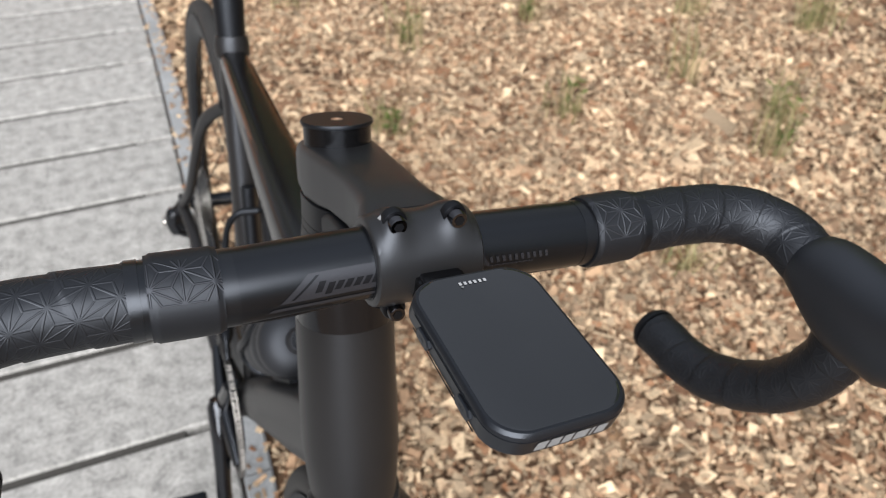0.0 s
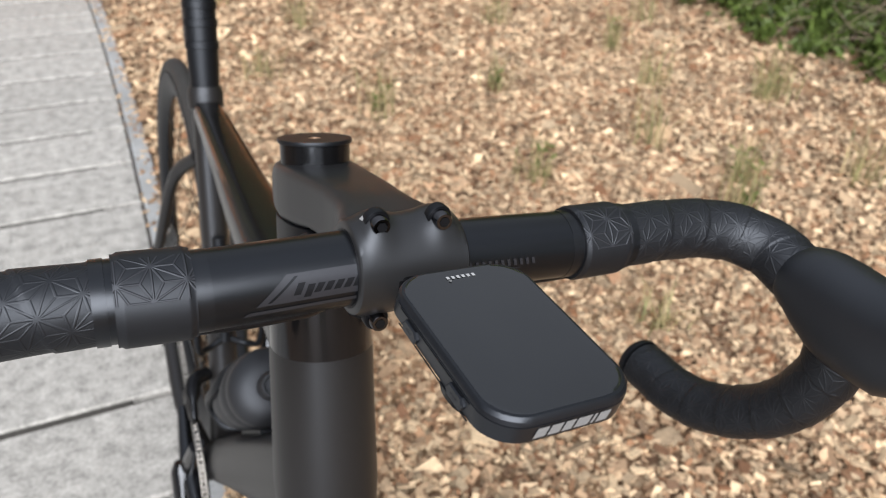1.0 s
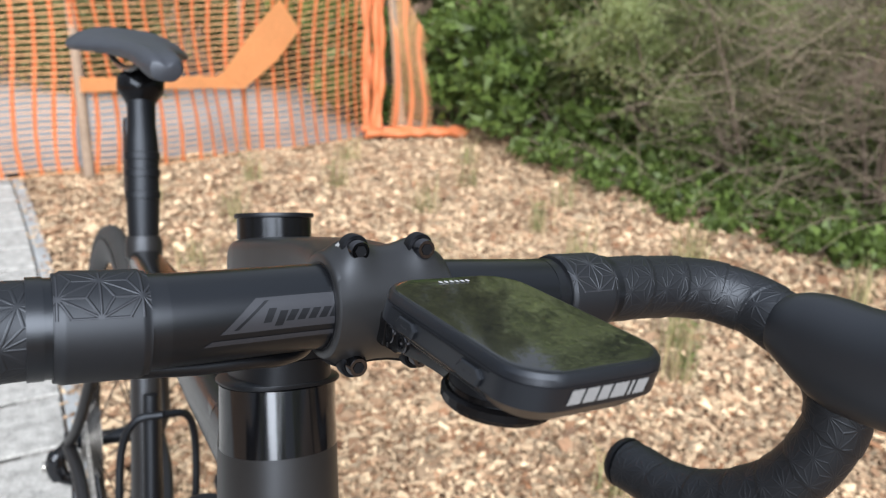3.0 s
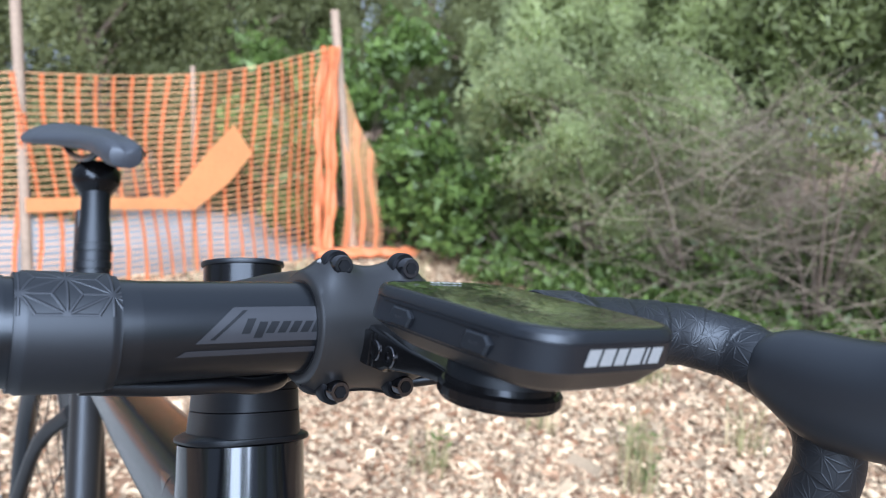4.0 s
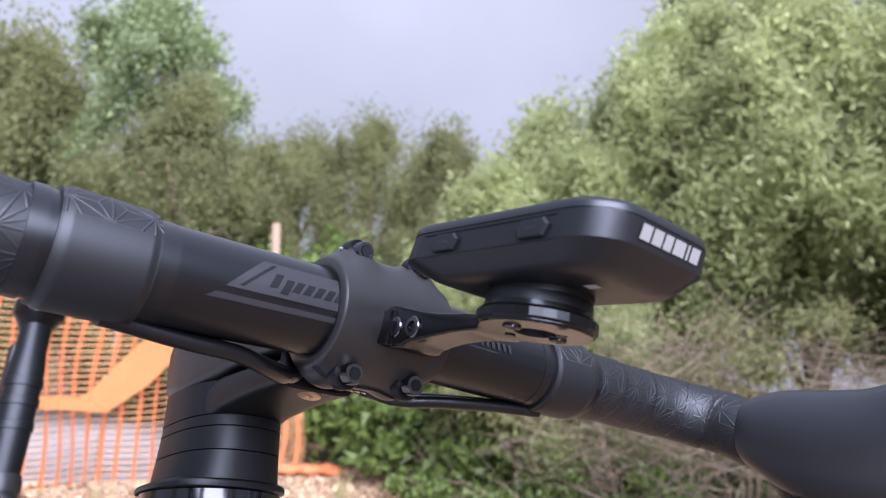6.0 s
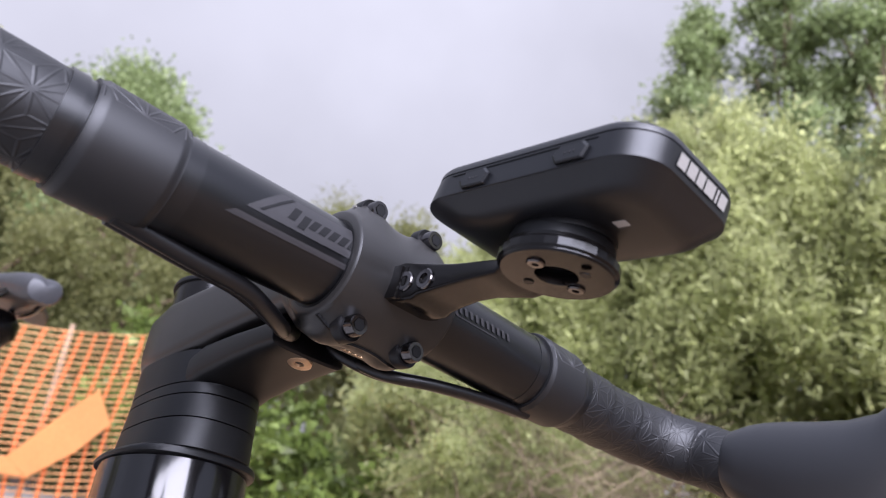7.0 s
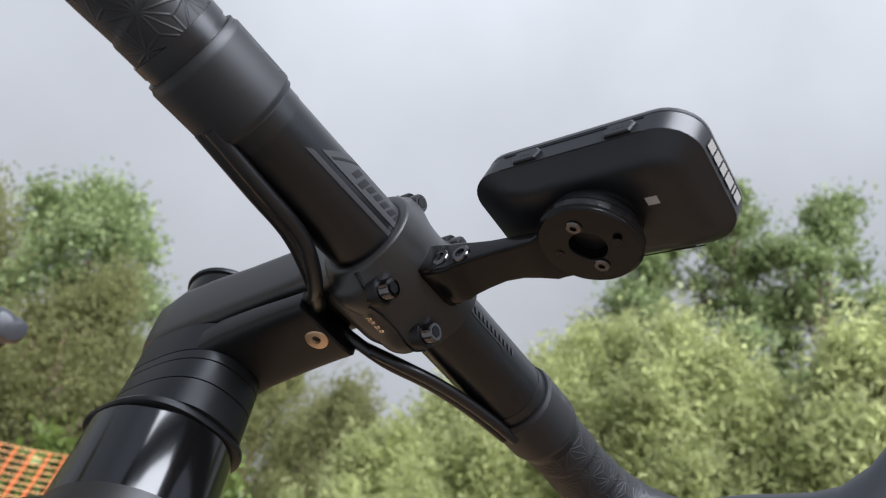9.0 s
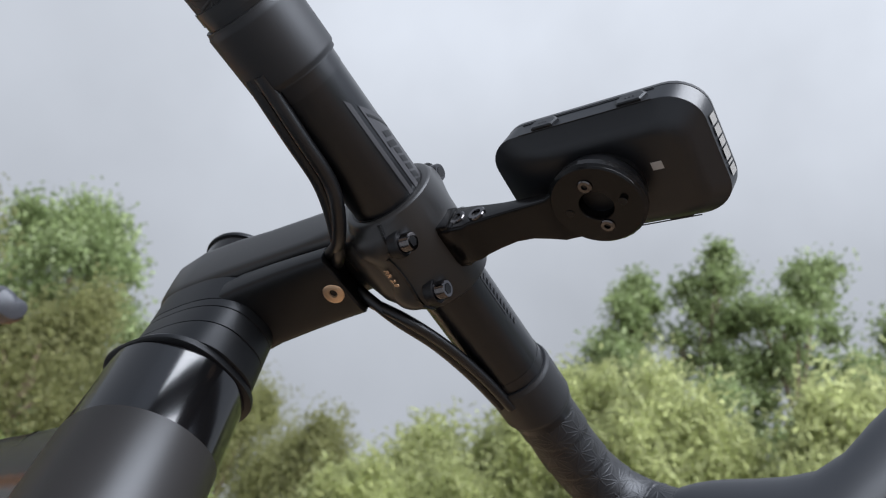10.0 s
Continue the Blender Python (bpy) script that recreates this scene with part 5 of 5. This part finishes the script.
part("mech_hanger_badge", lathe(((0.009, 0), (0.009, 0.003), (0.004, 0.004)), AXLE + Vector((-0.098, 0.02, -0.05)), (-1, 0, 0), 20), M_STEEL, bicycle)
part("front_derailleur", sweep(spline([BB + Vector((-0.020, 0.035, 0.135)), BB + Vector((-0.040, 0.02, 0.135)), BB + Vector((CX, -0.02, 0.112)), BB + Vector((CX, 0.045, 0.098))], 16), [0.010] * 8 + [0.005] * 9, 12), M_ANOD, bicycle, "black front derailleur")

# fork and front wheel below the head tube
FA = st(0, 0.045, -0.628)
for s in (-1, 1):
    part("fork_blade", sweep(spline([st(0, 0.002, -0.262), st(s * 0.030, 0.004, -0.295), st(s * 0.040, 0.008, -0.36), st(s * 0.046, 0.022, -0.52), FA + XX * (s * 0.050)], 30), [0.022] * 5 + [0.016] * 12 + [0.012] * 14, 16), M_FRAME, bicycle, "matte black fork blade")
wheel(FA)

# bottle cages and bottle
def cage(p, d, nrm, name_label):
    c = new("bottle_cage")
    c.parent = bicycle
    tagged(c, name_label)
    side = Vector((1, 0, 0))
    for s in (-1, 1):
        pts = [p - d * 0.06 + nrm * 0.012, p - d * 0.07 + nrm * 0.02 + side * (s * 0.025), p - d * 0.055 + nrm * 0.045 + side * (s * 0.038), p + d * 0.02 + nrm * 0.055 + side * (s * 0.038), p + d * 0.055 + nrm * 0.07 + side * (s * 0.026), p + d * 0.06 + nrm * 0.078]
        part("cage_wire", sweep(spline(pts, 30), 0.0042, 10), M_COVER, c)
    part("cage_back", sweep([p - d * 0.065 + nrm * 0.010, p + d * 0.07 + nrm * 0.010], 0.009, 10), M_COVER, c)


dtd = (DT0 - BB).normalized()
dtn = Vector((0, -dtd.z, dtd.y)) if (-dtd.z) > 0 else Vector((0, dtd.z, -dtd.y))
if dtn.z < 0:
    dtn = -dtn
dmid = BB.lerp(DT0, 0.55)
cage(dmid + dtn * 0.030, dtd, dtn, "black bottle cage on the down tube")
std = (SEAT - BB).normalized()
stn = Vector((0, -std.z, std.y))
if stn.y > 0:
    stn = -stn
cage(BB.lerp(SEAT, 0.52) + stn * 0.024, std, stn, "black bottle cage on the seat tube")

bottle = thing("water_bottle", BIKE, "black plastic water bottle with screw lid in its cage", "water bottle")
bo = dmid + dtn * 0.076 - dtd * 0.055
part("bottle_body", lathe(((0.030, -0.012), (0.0355, -0.006), (0.0365, 0.02), (0.0365, 0.070), (0.034, 0.080), (0.0365, 0.092), (0.0365, 0.128), (0.0300, 0.140)), bo, dtd, 40), M_BOTTLE, bottle)
lid = part("lid", lathe(((0.0330, 0.140), (0.0350, 0.142), (0.0350, 0.158), (0.0330, 0.164), (0.0200, 0.172), (0.012, 0.173)), bo, dtd, 40), M_BOTTLE, bottle, "ribbed black screw lid")
part("valve", lathe(((0.0125, 0.172), (0.0125, 0.186), (0.010, 0.190), (0.0085, 0.190), (0.0075, 0.186), (0.002, 0.186)), bo, dtd, 28), M_BOTTLE, lid, "soft black valve")

# ---- mount and head unit ahead of the bar ----
mount = thing("computer_mount", BIKE, "black anodised out-front mount bolted to the faceplate", "mount")
MC = Vector((-0.0025, -0.0873, -0.0024))
MN = (0.02, 0.05, 1)
# arm: a flat waisted bar from the faceplate to the disc
arm = []
for y, x0, x1, zt, zb in ((-0.0205, -0.0100, 0.0090, 0.0030, -0.0110), (-0.0250, -0.0104, 0.0095, 0.0036, -0.0115), (-0.0330, -0.0102, 0.0085, 0.0030, -0.0108), (-0.0355, -0.0102, 0.0080, 0.0027, -0.0092), (-0.0420, -0.0100, 0.0066, 0.0018, -0.0080),
                          (-0.0500, -0.0098, 0.0056, 0.0012, -0.0064), (-0.0570, -0.0097, 0.0064, 0.0012, -0.0052), (-0.0630, -0.0097, 0.0084, 0.0012, -0.0045), (-0.0690, -0.0100, 0.0106, 0.0010, -0.0040), (-0.0715, -0.0108, 0.0110, 0.0009, -0.0030), (-0.0800, -0.0120, 0.0110, 0.0006, -0.0022)):
    arm.append([((x0 + x1) / 2 + px, y, (zt + zb) / 2 + pz) for px, pz in sup(0, 0, (x1 - x0) / 2, (zt - zb) / 2, 12, 40)])
part("arm", loft(arm), M_ANOD, mount, "waisted black arm")
part("disc", lathe(((0.0062, 0.0055), (0.0062, 0.0), (0.0066, -0.0006), (0.0168, -0.0006), (0.0174, 0.0000), (0.0174, 0.0040), (0.0164, 0.0044), (0.0162, 0.0060), (0.0062, 0.0062)), MC, MN, 64, False), M_ANOD, mount, "round black mount disc")
part("rim", lathe(((0.0166, -0.0004), (0.0182, 0.0010), (0.0182, 0.0034), (0.0172, 0.0044), (0.0162, 0.0044)), MC, MN, 30, False), M_ANOD, mount, "faceted machined rim", 5)
part("insert", lathe(((0.0160, 0.0042), (0.0160, 0.0085), (0.0150, 0.0110), (0.0120, 0.0112)), MC, MN, 48), M_COVER, mount, "matte plastic twist insert")
for dx, dy in ((-0.0095, 0.0004), (0.0093, -0.0006)):
    part("screw", lathe(((0.0028, -0.0012), (0.0028, 0.0), (0.0024, 0.0004), (0.0012, 0.0004), (0.0010, -0.0008)), MC + Vector((dx, dy, -0.02 * dx - 0.0010)), (0, 0, -1), 20), M_BOLT, mount, "small dark steel screw")
# raised black discs, drawn for the shade inside two pin holes
for dx, dy in ((0.0008, 0.0110), (-0.0006, -0.0108)):
    part("pin_hole_shade", lathe(((0.0016, 0.0), (0.0016, 0.0004), (0.0010, 0.0004)), MC + Vector((dx, dy, -0.0011)), (0, 0, -1), 16), M_PRINT_SHADE, mount)
for y, z, x in ((-0.0284, -0.0043, -0.0106), (-0.0383, -0.0040, -0.0106)):
    b = part("pivot_bolt", lathe(((0.0038, -0.001), (0.0038, 0.0002), (0.0034, 0.0006), (0.0020, 0.0006), (0.0018, -0.0006), (0.0004, -0.0006)), (x + 0.0002, y, z), (-1, 0, 0), 24), M_BOLT, mount, "black socket bolt")
for k in range(2):
    bm = bmesh.new()
    box(bm, (-0.0006, -0.0235 - 0.002 * k, -0.0045), (0.0112 - 0.001 * k, 0.003, 0.0062), 0.001)
    part("clamp_foot", bm, M_ANOD, mount)

gps = thing("bike_computer", BIKE @ Matrix.Translation((-0.0022, -0.0880, 0.0262)) @ pose(0, 0, 0, -2.9, 0, 0) @ pose(0, 0, 0, 0, -0.4, 0) @ pose(0, 0, 0, 0, 0, 0.8), "dark grey bike computer with blank glossy display", "bike computer")
GW, GL = 0.0267, 0.0405


def dev_ring(z, ins, r=0.013, rear=0.0):
    """The unit's outline at a height, drawn in by ins; its front edge bows outwards."""
    out = []
    for x, y in rrect(GW - ins, GL - ins, max(0.004, r - ins * 0.4), 8):
        bow = 0.0004 * (1 - (x / GW) ** 2)
        yy = y + math.copysign(bow, y)
        if y > 0:
            yy += 0.5 * max(0.0, min(0.0112, -z) - 0.0035) - rear
        else:
            yy += 0.14 * max(0.0, min(0.0118, -z) - 0.0035)
        out.append((x, yy, z))
    return out


part("case", loft([dev_ring(0.0, 0.0024), dev_ring(-0.0002, 0.0010), dev_ring(-0.0014, 0.0002), dev_ring(-0.0030, 0.0), dev_ring(-0.0031, 0.0003), dev_ring(-0.0034, 0.0003), dev_ring(-0.0035, 0.0), dev_ring(-0.0104, 0.0003, 0.013, 0.0005), dev_ring(-0.0111, 0.0012, 0.013, 0.001), dev_ring(-0.0150, 0.0050, 0.013, 0.0055), dev_ring(-0.0166, 0.0075, 0.013, 0.0085), dev_ring(-0.0174, 0.0105, 0.013, 0.0115)]), M_GPS, gps, "dark grey moulded case", 28)
part("display", loft([[(x, y, z + 0.0002) for x, y, z in dev_ring(-0.0002, 0.0019)], [(x, y, z + 0.0002) for x, y, z in dev_ring(-0.0001, 0.0021)], [(x, y, z + 0.0002) for x, y, z in dev_ring(-0.00005, 0.0029)]]), M_GLASS, gps, "glossy dark display glass", 20)
# hexagonal side keys in a long recess
for s in (-1, 1):
    for yc in (0.0171, -0.0173):
        bm = bmesh.new()
        hexa = [(yc + 0.0058, -0.0076), (yc + 0.0036, -0.0048), (yc - 0.0042, -0.0048), (yc - 0.0060, -0.0068), (yc - 0.0042, -0.0098), (yc + 0.0046, -0.0098)]
        cy, cz = yc, -0.0074
        rings = []
        for k, dx in ((1.0, 0.0), (1.0, 0.0009), (0.86, 0.0014)):
            rings.append([(s * (GW - 0.0002 + dx), cy + (y - cy) * k, cz + (z - cz) * k) for y, z in hexa])
        key = part("key", loft(rings), M_GPS, gps, "raised hexagonal key", 25)
        for d in (-0.0014, 0.0, 0.0014):
            bm = bmesh.new()
            box(bm, (s * (GW + 0.00125), yc + d, -0.0074), (0.0001, 0.0003, 0.0003))
            part("key_mark", bm, M_GREYPRINT, key)
    for z in (-0.0042, -0.0108):
        bm = bmesh.new()
        box(bm, (s * (GW + 0.00005), 0.001, z), (0.00018, 0.0262, 0.00018))
        part("seam", bm, M_COVER, gps)
# plain bars where the maker's mark is printed, on the nose and on the glass
def nose(px, z):
    """A point on the leaning nose of the case."""
    return (px, -(GL + 0.0004 * (1 - (px / GW) ** 2)) - 0.0002 + 0.14 * max(0.0, -z - 0.0035), z)


Z0, Z1, SLANT = -0.0086, -0.0044, 0.0009
for x0, x1 in ((-0.0130, -0.0088), (-0.0080, -0.0038), (-0.0030, 0.0006), (0.0014, 0.0066), (0.0075, 0.0086), (0.0095, 0.0136)):
    bm = bmesh.new()
    bm.faces.new([bm.verts.new(nose(*p)) for p in ((x0, Z0), (x1, Z0), (x1 + SLANT, Z1), (x0 + SLANT, Z1))])
    part("printed_shape", bm, M_WHITE, gps, "white printed shape")
for i in range(6):
    bm = bmesh.new()
    box(bm, (-0.0056 + i * 0.0021, GL - 0.0068, 0.00045), (0.00055, 0.0008, 0.00006))
    part("lettering_bar", bm, M_PALEPRINT, gps, "pale grey printed bar")
bm = bmesh.new()
vs = [bm.verts.new(p) for p in ((-0.0062, GL - 0.0084, 0.0005), (-0.0048, GL - 0.0084, 0.0005), (-0.0055, GL - 0.0096, 0.0005))]
bm.faces.new(vs)
part("printed_triangle", bm, M_WHITE, gps)
# sticker and gasket under the case
part("base_ring", lathe(((0.0150, 0.0), (0.0150, -0.0022), (0.0135, -0.0026), (0.010, -0.0026)), (-0.0003, 0.0007, -0.0170), (0, 0, 1), 40), M_COVER, gps)
bm = bmesh.new()
box(bm, (-0.0040, -0.0201, -0.01745), (0.0017, 0.0020, 0.00008), 0)
part("sticker", bm, M_PALEPRINT, gps, "tiny grey sticker")
